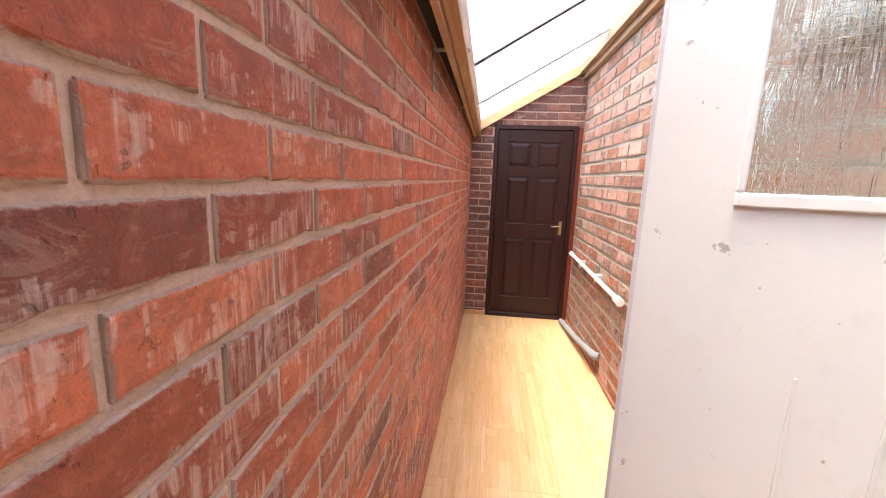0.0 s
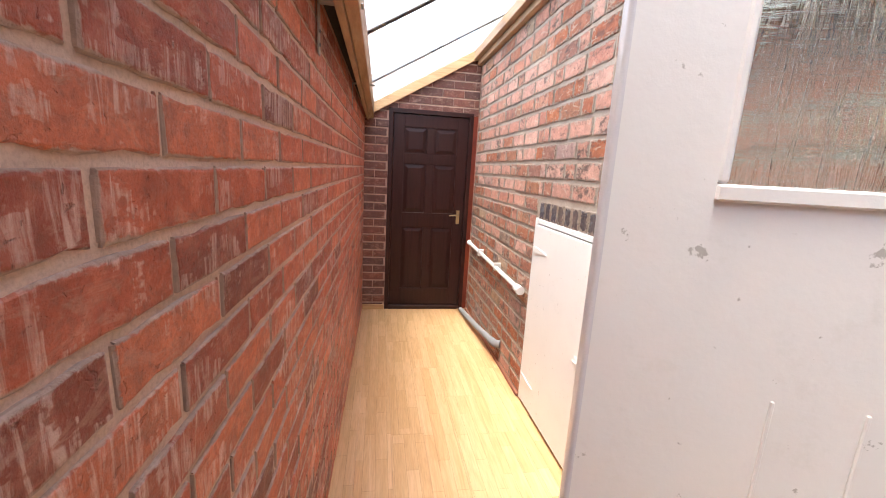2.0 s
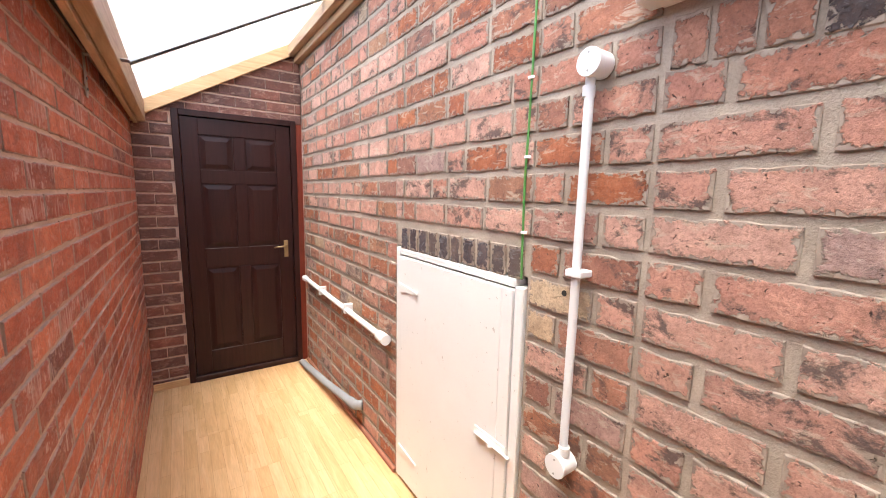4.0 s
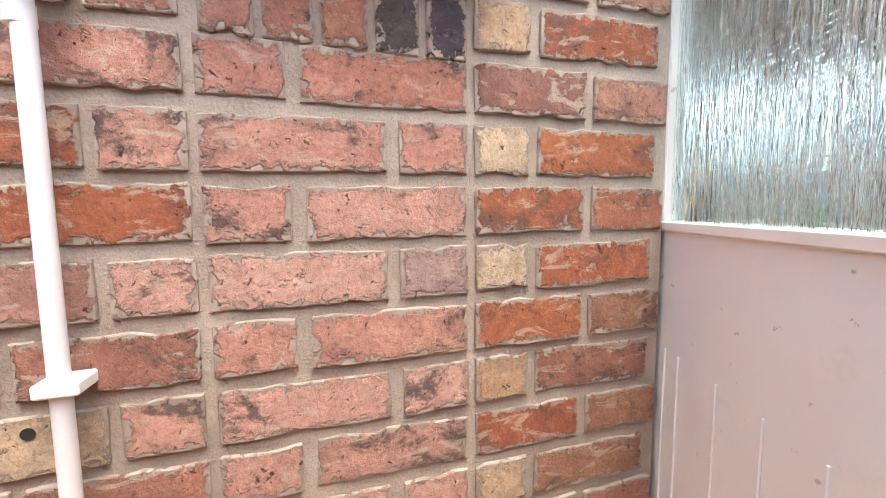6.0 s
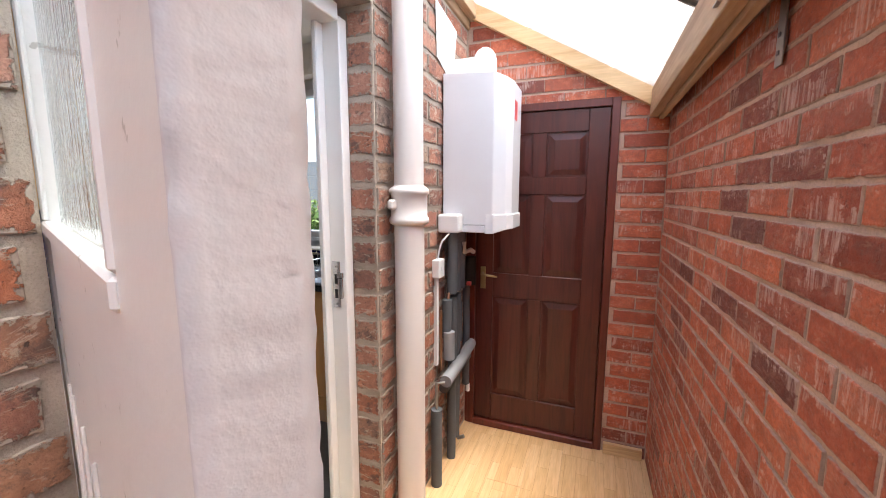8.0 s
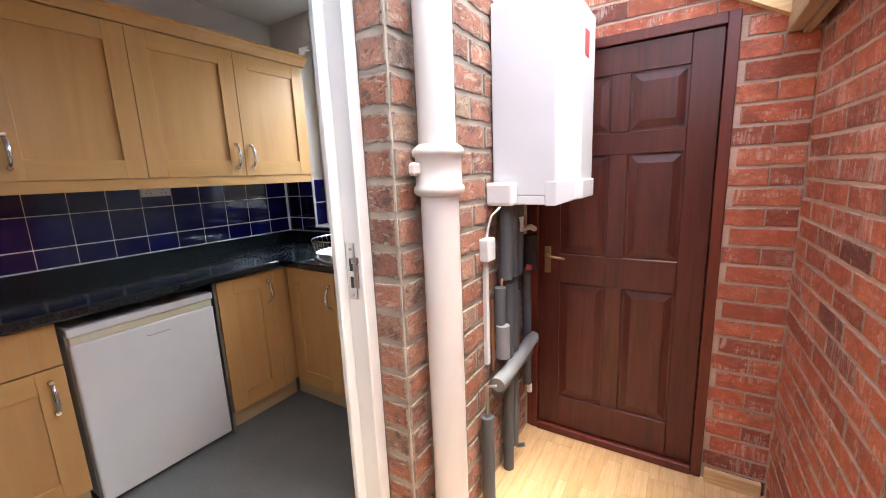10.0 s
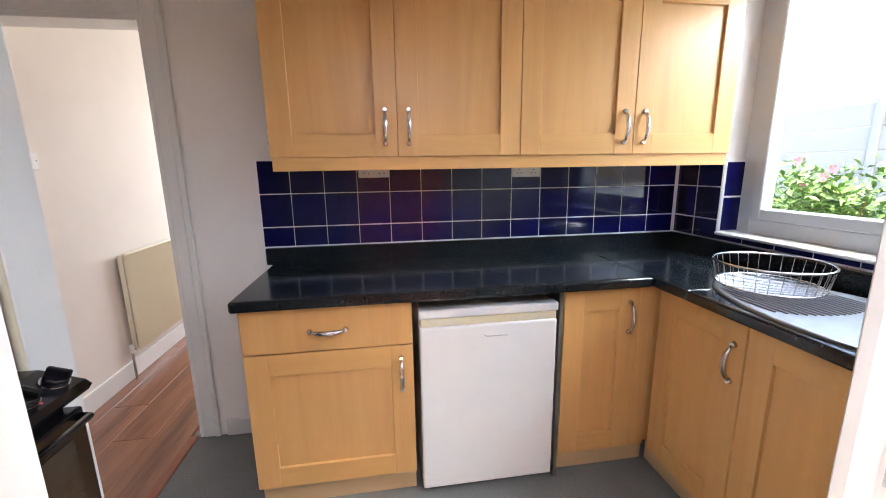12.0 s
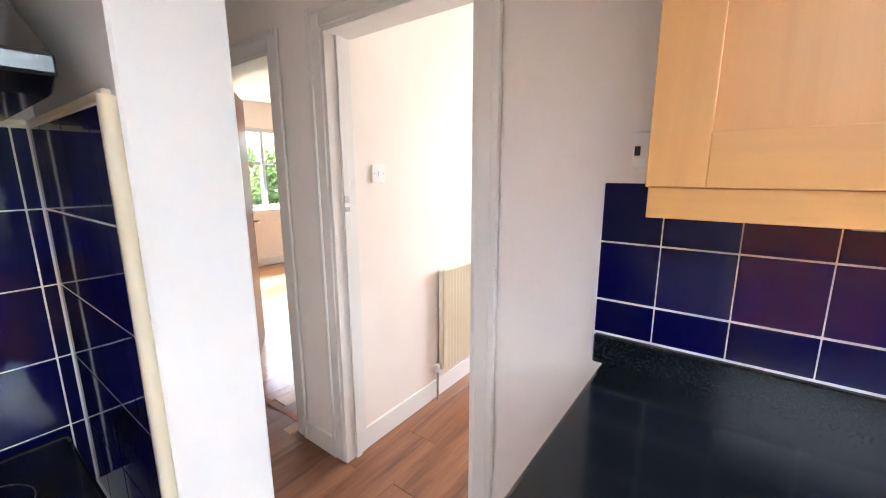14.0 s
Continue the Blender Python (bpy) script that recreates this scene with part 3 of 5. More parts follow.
# coal store hatch
hatch = thing("hatch_door", "white painted ledged hatch door set low in the old brick wall", "hatch door")
part("frame", boxes((XE - 0.012, XE + 0.05, 2.745, 2.785, 0.015, 1.29), (XE - 0.012, XE + 0.05, 1.885, 1.925, 0.015, 1.262), (XE - 0.008, XE + 0.05, 1.926, 2.744, 1.255, 1.285), bevel=0.004), M_hatch, hatch)
leafm = bmesh.new()
ys = [1.93, 1.985, 2.741]
for a, b_ in zip(ys, ys[1:]):
    box(leafm, XE - 0.016, XE + 0.012, a + 0.0006, b_ - 0.0006, 0.03, 1.247, bevel=0.0015)
part("door_leaf", leafm, M_hatch, hatch, "flat white boarded leaf with worn edges")
for z in (1.09, 0.20):
    hg = bmesh.new()
    v = [hg.verts.new(c) for c in ((XE - 0.0175, 2.735, z - 0.022), (XE - 0.0175, 2.735, z + 0.022), (XE - 0.0175, 2.56, z + 0.005), (XE - 0.0175, 2.56, z - 0.005))]
    f = hg.faces.new(v)
    r = bmesh.ops.extrude_face_region(hg, geom=[f])
    for e in r["geom"]:
        if isinstance(e, bmesh.types.BMVert):
            e.co.x -= 0.005
    bmesh.ops.recalc_face_normals(hg, faces=hg.faces)
    part("hinge", hg, M_hatch, hatch, "painted strap hinge")
bolt = part("bolt", boxes((XE - 0.021, XE - 0.017, 1.935, 2.10, 0.62, 0.67), bevel=0.002), M_hatch, hatch, "painted slide bolt")
part("bolt_bar", tube([(XE - 0.027, 2.09, 0.645), (XE - 0.027, 1.90, 0.645)], 0.006, 8), M_hatch, bolt, "", True)
part("bolt_knob", tube([(XE - 0.027, 1.985, 0.645), (XE - 0.05, 1.985, 0.655)], 0.006, 8), M_hatch, bolt, "", True)

# surface conduit with round boxes
cond = thing("conduit", "white plastic conduit with round junction boxes on old brick", "conduit")
part("pipe", tube([(1.155, 1.675, 0.80), (1.150, 1.665, 1.87)], 0.0125, 12), M_plastic, cond, "", True)
for y, z in ((1.678, 0.775), (1.655, 1.90)):
    bx = part("junction_box", tube([(XE - 0.001, y, z), (1.128, y, z)], 0.034, 20), M_plastic, cond, "round junction box", True)
    part("lid", tube([(1.1279, y, z), (1.122, y, z)], [0.036, 0.035], 20), M_plastic, bx, "", True)
    for dz in (-0.022, 0.022):
        part("screw", tube([(1.122, y, z + dz), (1.120, y, z + dz)], 0.003, 6), M_zinc, bx)
for z in (0.82, 1.835):
    part("collar", tube([(1.153, 1.67, z - 0.014), (1.153, 1.67, z + 0.014)], 0.0165, 12), M_plastic, cond, "", True)
part("saddle", boxes((1.132, XE, 1.64, 1.693, 1.345, 1.365), bevel=0.003), M_plastic, cond, "conduit saddle clip")

# solid disc just proud of the brick, dark like the inside of a hole
hole = structure("hole_shade_disc", tube([(XE - 0.0065, 1.727, 1.281), (XE + 0.001, 1.727, 1.281)], 0.009, 12), M_dark, "dark disc on a brick beside the conduit for the shade of a drilled hole")

# sloping waste pipe and low pipe
rail = thing("waste_pipe", "white plastic waste pipe sloping along the old brick wall", "pipe")
part("pipe", tube([(1.15, 4.47, 0.80), (1.14, 2.90, 0.775)], 0.017, 12), M_plastic, rail, "", True)
part("end_cap", tube([(1.14, 2.93, 0.775), (1.139, 2.84, 0.774)], [0.028, 0.030], 16), M_plastic, rail, "", True)
part("socket", tube([(1.15, 4.46, 0.80), (1.15, 4.50, 0.80)], 0.026, 12), M_plastic, rail, "", True)
for y in (3.45, 4.0):
    part("clip", boxes((1.125, XE, y - 0.012, y + 0.012, 0.76, 0.825), bevel=0.003), M_plastic, rail)
low = thing("drain_pipe", "grey plastic drain pipe running low along the wall", "pipe")
part("pipe", tube([(1.10, 4.48, 0.035), (1.12, 3.85, 0.10), (1.135, 3.35, 0.17)], 0.026, 12), M_laglight, low, "", True)
part("elbow", tube([(1.135, 3.38, 0.168), (1.14, 3.30, 0.175), (1.18, 3.27, 0.18)], 0.032, 12), M_laglight, low, "", True)

# green earth wire with clips
wire = thing("earth_wire", "green earth wire clipped down the old brick wall", "cable")
rnd = random.Random(4)
pts = [(XE - 0.006 + rnd.uniform(-0.002, 0.002), 1.90 + 0.006 * math.sin(z * 5), z) for z in [1.29 + 0.08 * i for i in range(19)]]
part("cable", tube(pts, 0.0042, 6), M_green, wire, "", True)
for i in range(6):
    part("clip", boxes((XE - 0.012, XE, 1.888, 1.912, 1.44 + 0.24 * i, 1.45 + 0.24 * i), bevel=0.002), M_plastic, wire)

# window grille and sill high up in the old wall
win = tagged(new("window_2"), "small high window with a dark grille over a rough painted sill", "", "", "structure")
part("window_sill", boxes((XE - 0.085, XE + 0.02, 1.02, 1.55, 2.005, 2.035), (XE - 0.07, XE + 0.02, 1.03, 1.54, 1.99, 2.004), bevel=0.007, seg=2), M_sill, win, "rough chipped sill")
part("window_frame", boxes((XE - 0.004, XE + 0.03, 1.05, 1.08, 2.04, 2.6), (XE - 0.004, XE + 0.03, 1.47, 1.50, 2.04, 2.6), (XE - 0.004, XE + 0.03, 1.08, 1.47, 2.04, 2.07)), M_white, win)
g = bmesh.new()
for i in range(14):
    box(g, XE - 0.0005, XE + 0.004, 1.095 + i * 0.027, 1.099 + i * 0.027, 2.07, 2.5)
for i in range(15):
    box(g, XE - 0.0055, XE - 0.001, 1.08, 1.47, 2.085 + i * 0.028, 2.089 + i * 0.028)
part("grille", g, M_dark, win, "black wire grille")
part("backing", boxes((XE + 0.0041, XE + 0.006, 1.08, 1.47, 2.07, 2.6)), M_dark, win)

# air brick
vent = thing("air_brick", "dark terracotta air brick with a square lattice in the wall", "vent")
part("backing", boxes((XE - 0.004, XE + 0.0, 1.14, 1.37, 0.43, 0.60)), M_dark, vent)
part("frame", boxes((XE - 0.016, XE - 0.0045, 1.14, 1.37, 0.59, 0.605), (XE - 0.016, XE - 0.0045, 1.14, 1.37, 0.42, 0.435), (XE - 0.016, XE - 0.0045, 1.14, 1.155, 0.436, 0.589), (XE - 0.016, XE - 0.0045, 1.355, 1.37, 0.436, 0.589), bevel=0.002), M_terracotta, vent)
g = bmesh.new()
for i in range(9):
    box(g, XE - 0.013, XE - 0.005, 1.172 + i * 0.0215, 1.179 + i * 0.0215, 0.436, 0.589)
for i in range(6):
    box(g, XE - 0.0145, XE - 0.0131, 1.156, 1.354, 0.455 + i * 0.023, 0.461 + i * 0.023)
part("lattice", g, M_terracotta, vent)


# kitchen door: leaf open, frame
leaf = thing("kitchen_door", "open white gloss half-glazed door with patterned glass and boarded lower panel", "door", "", pose(1.283, 0.578, 0, 0, 0, 180 - 21.3))
LW, T, Z0, Z1 = 0.865, 0.045, 0.215, 2.22
GA, GB, GZ = 0.085, 0.742, 1.56
leafbm = bmesh.new()
for s in ((0, GA, 0, T, Z0, Z1), (GB, LW, 0, T, Z0, Z1), (GA, GB, 0, T, 2.10, Z1), (GA, GB, 0.004, T - 0.004, Z0, GZ - 0.02)):
    box(leafbm, *s)
part("leaf_frame", leafbm, M_leaf, leaf, "white gloss stiles and rails")
edge = bmesh.new()
rnd = random.Random(8)
prof, zz = [], Z0
while zz < Z1:
    prof.append(zz)
    zz += 0.009
cols = []
for z in prof + [Z1]:
    j = [0.0006 * noise.noise((z * 30, k * 7.3, 0.5)) + 0.0016 * noise.noise((z * 85, k * 5.1, 3.5)) for k in range(4)]
    cols.append([edge.verts.new(c) for c in ((LW - 0.004, -0.0006, z), (LW + 0.002 + j[0], -0.0012 + j[1], z), (LW + 0.0035, T * 0.16, z), (LW + 0.0035, T * 0.84, z), (LW + 0.002 + j[2], T + 0.0012 + j[3], z), (LW - 0.004, T + 0.0006, z))])
for a, b_ in zip(cols, cols[1:]):
    for i in range(5):
        edge.faces.new((a[i], a[i + 1], b_[i + 1], b_[i]))
bmesh.ops.recalc_face_normals(edge, faces=edge.faces)
part("closing_edge", edge, M_leaf_edge, leaf, "lumpy repainted edge", True)
part("glazing_bead", boxes((GA, GA + 0.012, T - 0.006, T + 0.003, GZ, 2.10), (GB - 0.012, GB, T - 0.006, T + 0.003, GZ, 2.10), (GA, GB, T - 0.012, T + 0.004, GZ - 0.022, GZ - 0.001), bevel=0.003), M_leaf, leaf)
part("glazing_bead", boxes((GA, GA + 0.012, -0.003, 0.006, GZ, 2.10), (GB - 0.012, GB, -0.003, 0.006, GZ, 2.10), (GA, GB, -0.004, 0.012, GZ - 0.022, GZ - 0.001), bevel=0.003), M_leaf, leaf)
pane = part("pane", boxes((GA - 0.002, GB + 0.002, 0.020, 0.025, GZ - 0.004, 2.104)), M_glass_rain, leaf, "pale green reeded glass")
pane.visible_shadow = False
for u in (0.13, 0.185, 0.31, 0.42, 0.525, 0.63):
    part("board_bead", boxes((u - 0.0022, u + 0.0022, -0.0005, 0.0038, 0.4, 1.287), bevel=0.001), M_leaf, leaf)
    part("board_bead", boxes((u - 0.0022, u + 0.0022, T - 0.0038, T + 0.0005, 0.4, 1.287), bevel=0.001), M_leaf, leaf)

dk = tagged(new("door_kitchen"), "white painted door frame of the kitchen with a worn strike plate", "", "", "structure")
part("jamb", boxes((XE + 0.075, KW, -0.362, -0.312, KF - 0.05, 2.25), (XE + 0.145, KW - 0.012, -0.3119, -0.270, KF - 0.05, 2.23), bevel=0.004), M_white, dk)
part("jamb", boxes((XE + 0.124, KW, 0.585, 0.63, KF - 0.05, 2.25), bevel=0.004), M_white, dk)
part("head", boxes((XE + 0.075, KW, -0.3119, 0.584, 2.23, 2.29), bevel=0.004), M_white, dk)
part("threshold", boxes((XE - 0.02, KW, -0.31, 0.584, 0.12, KF), bevel=0.006), M_cream, dk, "raised timber threshold")
sp = part("strike_plate", boxes((XE + 0.104, XE + 0.141, -0.3119, -0.3092, 1.15, 1.34), bevel=0.001), M_silver, dk, "worn steel strike plate")
part("keep", boxes((XE + 0.088, XE + 0.110, -0.3092, -0.301, 1.19, 1.272), (XE + 0.085, XE + 0.113, -0.3092, -0.298, 1.2725, 1.296), bevel=0.0035, seg=2), M_silver, sp, "rim keep")
part("slot", boxes((XE + 0.116, XE + 0.130, -0.3091, -0.3084, 1.245, 1.287), (XE + 0.116, XE + 0.130, -0.3091, -0.3084, 1.188, 1.226)), M_dark, sp)
for z in (1.165, 1.318):
    part("screw", tube([(XE + 0.122, -0.3092, z), (XE + 0.122, -0.3078, z)], 0.0045, 10), M_zinc, sp)


# soil pipe with collar
soil = thing("soil_pipe", "cream painted cast iron soil pipe with a bolted collar", "soil pipe")
PX, PY = 1.068, -0.49
part("pipe", tube([(PX, PY, 0), (PX, PY, 1.50)], 0.062, 24), M_ironpipe, soil, "", True)
part("upper_pipe", tube([(PX, PY, 1.62), (PX, PY, 3.0)], 0.060, 24), M_ironpipe, soil, "", True)
part("socket", tube([(PX, PY, z) for z in (1.478, 1.485, 1.492, 1.507, 1.514, 1.600, 1.607, 1.622, 1.628, 1.64)], [0.064, 0.077, 0.082, 0.082, 0.075, 0.074, 0.083, 0.083, 0.078, 0.061], 24), M_ironpipe, soil, "", True)
for s in (-1, 1):
    part("lug", boxes((PX + 0.02, PX + 0.05, PY + s * 0.08 - 0.02, PY + s * 0.08 + 0.02, 1.545, 1.585), bevel=0.008), M_ironpipe, soil)

# boiler
boil = thing("boiler", "white wall-hung boiler with a chamfered front and red sticker", "boiler")
bb = bmesh.new()
BY0, BY1, BX, BZ0, BZ1 = -1.45, -1.06, 1.14, 1.44, 2.24
prof = [(BX, BY1), (0.86, BY1), (0.80, BY1 - 0.04), (0.775, BY1 - 0.09), (0.775, BY0 + 0.09), (0.80, BY0 + 0.04), (0.86, BY0), (BX, BY0)]
lo = [bb.verts.new((x, y, BZ0)) for x, y in prof]
hi = [bb.verts.new((x, y, BZ1 - 0.05 * max(0, (0.9 - x)) / 0.125)) for x, y in prof]
for i in range(8):
    j = (i + 1) % 8
    bb.faces.new((lo[i], lo[j], hi[j], hi[i]))
bb.faces.new(lo[::-1])
bb.faces.new(hi)
bmesh.ops.recalc_face_normals(bb, faces=bb.faces)
bmesh.ops.bevel(bb, geom=bb.edges[:], offset=0.005, segments=2, affect="EDGES", profile=0.5)
part("casing", bb, M_boiler, boil)
fl = bmesh.new()
prof = [(0.90, BY1 + 0.001), (0.855, BY1 + 0.001), (0.79, BY1 - 0.04), (0.765, BY1 - 0.09), (0.765, BY0 + 0.09), (0.79, BY0 + 0.04), (0.855, BY0 - 0.001), (0.90, BY0 - 0.001)]
lo = [fl.verts.new((x, y, 1.395 if x > 0.8 else 1.42)) for x, y in prof]
hi = [fl.verts.new((x, y, 1.50)) for x, y in prof]
for i in range(8):
    j = (i + 1) % 8
    fl.faces.new((lo[i], lo[j], hi[j], hi[i]))
fl.faces.new(lo[::-1])
fl.faces.new(hi)
bmesh.ops.recalc_face_normals(fl, faces=fl.faces)
bmesh.ops.bevel(fl, geom=fl.edges[:], offset=0.004, segments=2, affect="EDGES", profile=0.5)
part("flap", fl, M_boiler, boil, "drop-down control flap")
part("base_tray", boxes((0.901, BX, BY0, BY1, 1.40, 1.439), bevel=0.004), M_boiler, boil)
part("bracket", boxes((1.02, 1.145, BY1, BY1 + 0.07, 1.40, 1.50), bevel=0.012, seg=2), M_plastic, boil, "white plastic corner bracket")
part("sticker", boxes((0.786, 0.80, -1.145, -1.143, 2.02, 2.10), (0.7735, 0.775, -1.24, -1.17, 2.0, 2.10)), M_red, boil, "torn red sticker")
part("flue_elbow", tube([(0.955, -1.22, z) for z in (2.236, 2.26, 2.262, 2.33, 2.355, 2.378, 2.393, 2.398)], [0.070, 0.070, 0.064, 0.064, 0.058, 0.043, 0.022, 0.004], 24), M_boiler, boil, "white domed flue elbow", True)
part("flue_duct", tube([(1.0, -1.22, 2.305), (1.15, -1.22, 2.305)], 0.048, 20), M_boiler, boil, "", True)
flash = bmesh.new()
v = [flash.verts.new(c) for c in ((1.14, -0.98, 2.30), (1.135, -1.2, 2.22), (1.12, -1.22, 2.50), (1.135, -0.95, 2.56))]
flash.faces.new(v)
r = bmesh.ops.extrude_face_region(flash, geom=flash.faces[:])
for e in r["geom"]:
    if isinstance(e, bmesh.types.BMVert):
        e.co.x += 0.004
tagged(finish("sealing_sheet", flash, M_plastic), "crumpled white plastic sheet fixed above the boiler", "sheet")

jb = thing("fused_spur", "white fused spur box on conduit below the boiler", "electrical box")
part("box", boxes((1.105, 1.148, -1.0, -0.92, 1.16, 1.26), bevel=0.004), M_plastic, jb)
part("fuse_holder", boxes((1.102, 1.1049, -0.972, -0.950, 1.20, 1.222), bevel=0.001), M_plastic, jb)
part("trunking", boxes((1.128, 1.149, -0.972, -0.945, 0.66, 1.159), bevel=0.002), M_plastic, jb)
part("flex", tube([(1.13, -0.96, 1.26), (1.12, -0.965, 1.32), (1.10, -0.95, 1.36), (1.08, -1.0, 1.395)], 0.005, 8), M_plastic, jb, "white flex looping up", True)

# lagged pipes
lag = thing("lagged_pipes", "cluster of pipes in grey foam lagging under the boiler", "pipework")


def lagged(pts, r, mat_=None, label=""):
    part("pipe_sleeve", tube(pts, r, 12), mat_ or M_lag, lag, label, True)


for y in (-1.08, -1.15, -1.22):
    lagged([(1.09, y, 1.05), (1.085, y, 1.395)], 0.030, M_lag)
for y, z0 in ((-1.03, 0.80), (-1.12, 0.0), (-1.19, 0.1)):
    lagged([(1.105, y, z0), (1.10, y, 1.02)], 0.027)
lagged([(1.085, -1.02, 0.68), (1.085, -1.02, 0.84)], 0.032, M_laglight, "lighter grey foam sleeve")
lagged([(1.06, -0.90, 0.60), (1.065, -1.15, 0.61), (1.075, -1.42, 0.63)], 0.034, M_laglight, "lighter grey foam sleeve, cut end open")
lagged([(1.09, -0.95, 0.53), (1.095, -1.4, 0.55)], 0.028)
lagged([(1.10, -0.87, 0.0), (1.10, -0.87, 0.45)], 0.030, None)
lagged([(1.105, -1.40, 0.35), (1.105, -1.40, 1.2)], 0.024)
lagged([(1.07, -1.36, 1.04), (1.07, -1.36, 1.22)], 0.036, M_dark, "black valve insulation")
lagged([(1.11, -1.26, 0.70), (1.11, -1.26, 0.95)], 0.022)
part("copper_pipe", tube([(1.10, -1.05, 1.0), (1.10, -1.05, 1.05), (1.09, -1.12, 1.07), (1.09, -1.2, 1.07)], 0.0075, 8), M_copper, lag, "bare copper pipe", True)
part("copper_pipe", tube([(1.12, -0.985, 0.62), (1.12, -0.985, 0.97)], 0.0075, 8), M_copper, lag, "", True)
part("copper_pipe", tube([(1.10, -0.87, 0.44), (1.10, -0.87, 0.60), (1.06, -0.89, 0.60)], 0.0085, 8), M_zinc, lag, "", True)
part("filling_loop", tube([(1.06, -1.2, 1.33), (1.055, -1.2, 1.27), (1.05, -1.3, 1.27), (1.05, -1.36, 1.25)], 0.014, 10), M_plastic, lag, "white plastic elbow pipe", True)
part("drain_cock", tube([(1.09, -1.40, 0.30), (1.09, -1.40, 0.35)], 0.014, 8), M_plastic, lag, "", True)
part("valve", tube([(1.07, -1.30, 1.06), (1.045, -1.30, 1.06)], 0.014, 8), M_red, lag, "small red valve handle", True)
part("tap_valve", tube([(1.1, -1.23, 0.06), (1.06, -1.23, 0.08)], 0.012, 8), M_zinc, lag, "", True)


# kitchen shell
structure("floor_kitchen", boxes((KW, KX + 0.1, KS - 0.1, 1.285, 0.05, KF), (XE + 0.13, KW, -0.31, 0.58, 0.05, KF - 0.004)), M_lino, "grey speckled vinyl floor")
structure("floor_hall", boxes((KW, 7.0, 1.287, 7.0, 0.05, KF - 0.012), (KX + 0.1, 7.0, -1.6, 1.286, 0.05, KF - 0.012)), M_walnut, "hall subfloor")
structure("threshold_strip", boxes((2.17, KX, 1.265, 1.31, KF - 0.004, KF + 0.009), bevel=0.004), M_terracotta, "brown timber threshold strip between vinyl and laminate")
wke = structure("wall_kitchen_east", boxes((KX, KX + 0.125, KS - 0.2, 1.224, KF, KC), (KX, KX + 0.125, 1.224, 1.99, KF + 1.993, KC), (KX, KX + 0.125, 1.99, 2.35, KF, KC),
                                     (KX, KX + 0.125, 2.35, 3.16, KF + 1.97, KC), (KX, KX + 0.125, 3.16, 6.5, KF, KC)), M_wall, "cream emulsion wall with two door openings")
structure("wall_kitchen_west", boxes((XE + 0.122, KW, 0.632, 6.5, 0, KC), (XE + 0.122, KW, -1.7, -0.364, 0, KC), (XE + 0.122, KW, -0.3639, 0.631, 2.29, KC)), M_wall, "inner face of the house wall")
wks = structure("wall_kitchen_south", boxes((2.675, KX, KS - 0.25, KS, KF, KC), (KW, 1.55, KS - 0.25, KS, KF, KC), (1.55, 2.675, KS - 0.25, KS, KF, 1.215), (1.55, 2.675, KS - 0.25, KS, 2.42, KC)), M_wall, "kitchen wall round the window")
structure("ceiling_kitchen", boxes((KW, 7.0, -1.6, 7.0, KC, KC + 0.1)), M_ceiling, "plain white ceiling")
structure("wall_hall_north", boxes((KX + 0.126, 7.0, 1.978, 2.08, KF, KC)), M_hallwall, "cream hall wall")
# the end wall is out of view; its opening is added for the fill
structure("wall_hall_south", boxes((KX + 0.126, 7.0, -1.6, -1.5, KF, KC), (6.0, 6.1, -1.5, 0.2, KF, KC), (6.0, 6.1, 1.7, 1.977, KF, KC), (6.0, 6.1, 0.2, 1.7, KF, 0.9), (6.0, 6.1, 0.2, 1.7, 2.4, KC)), M_hallwall, "far hall walls with an added light opening")
structure("wall_room", boxes((KX + 0.126, 7.0, 6.3, 6.4, KF, 1.07), (KX + 0.126, 3.6, 6.3, 6.4, 1.07, KC), (6.6, 7.0, 6.3, 6.4, 1.07, KC), (3.6, 6.6, 6.3, 6.4, 2.25, KC), (7.0, 7.1, 2.0, 6.4, KF, KC)), M_hallwall, "pale pink cream walls of the far room")
structure("wall_cooker", boxes((KW, 2.163, 1.652, 1.75, KF, KC)), M_wall, "wall behind the cooker")
structure("partition", boxes((2.045, 2.183, 1.158, 1.651, KF, KC), bevel=0.004), M_partition, "white painted partition end beside the cooker")
structure("wall_lobby", boxes((2.0, 2.183, 1.751, 6.5, KF, KC), (2.184, KX, 6.4, 6.5, KF, KC)), M_wall, "lobby wall")
structure("baseboard", boxes((KX - 0.014, KX, 0.82, 1.12, KF, KF + 0.09), (KX + 0.126, 6.0, 1.962, 1.9775, KF, KF + 0.12), (KX - 0.014, KX, 2.065, 2.272, KF, KF + 0.11), (3.2, 6.99, 6.284, 6.299, KF, KF + 0.12), bevel=0.003), M_white, "white skirting boards")


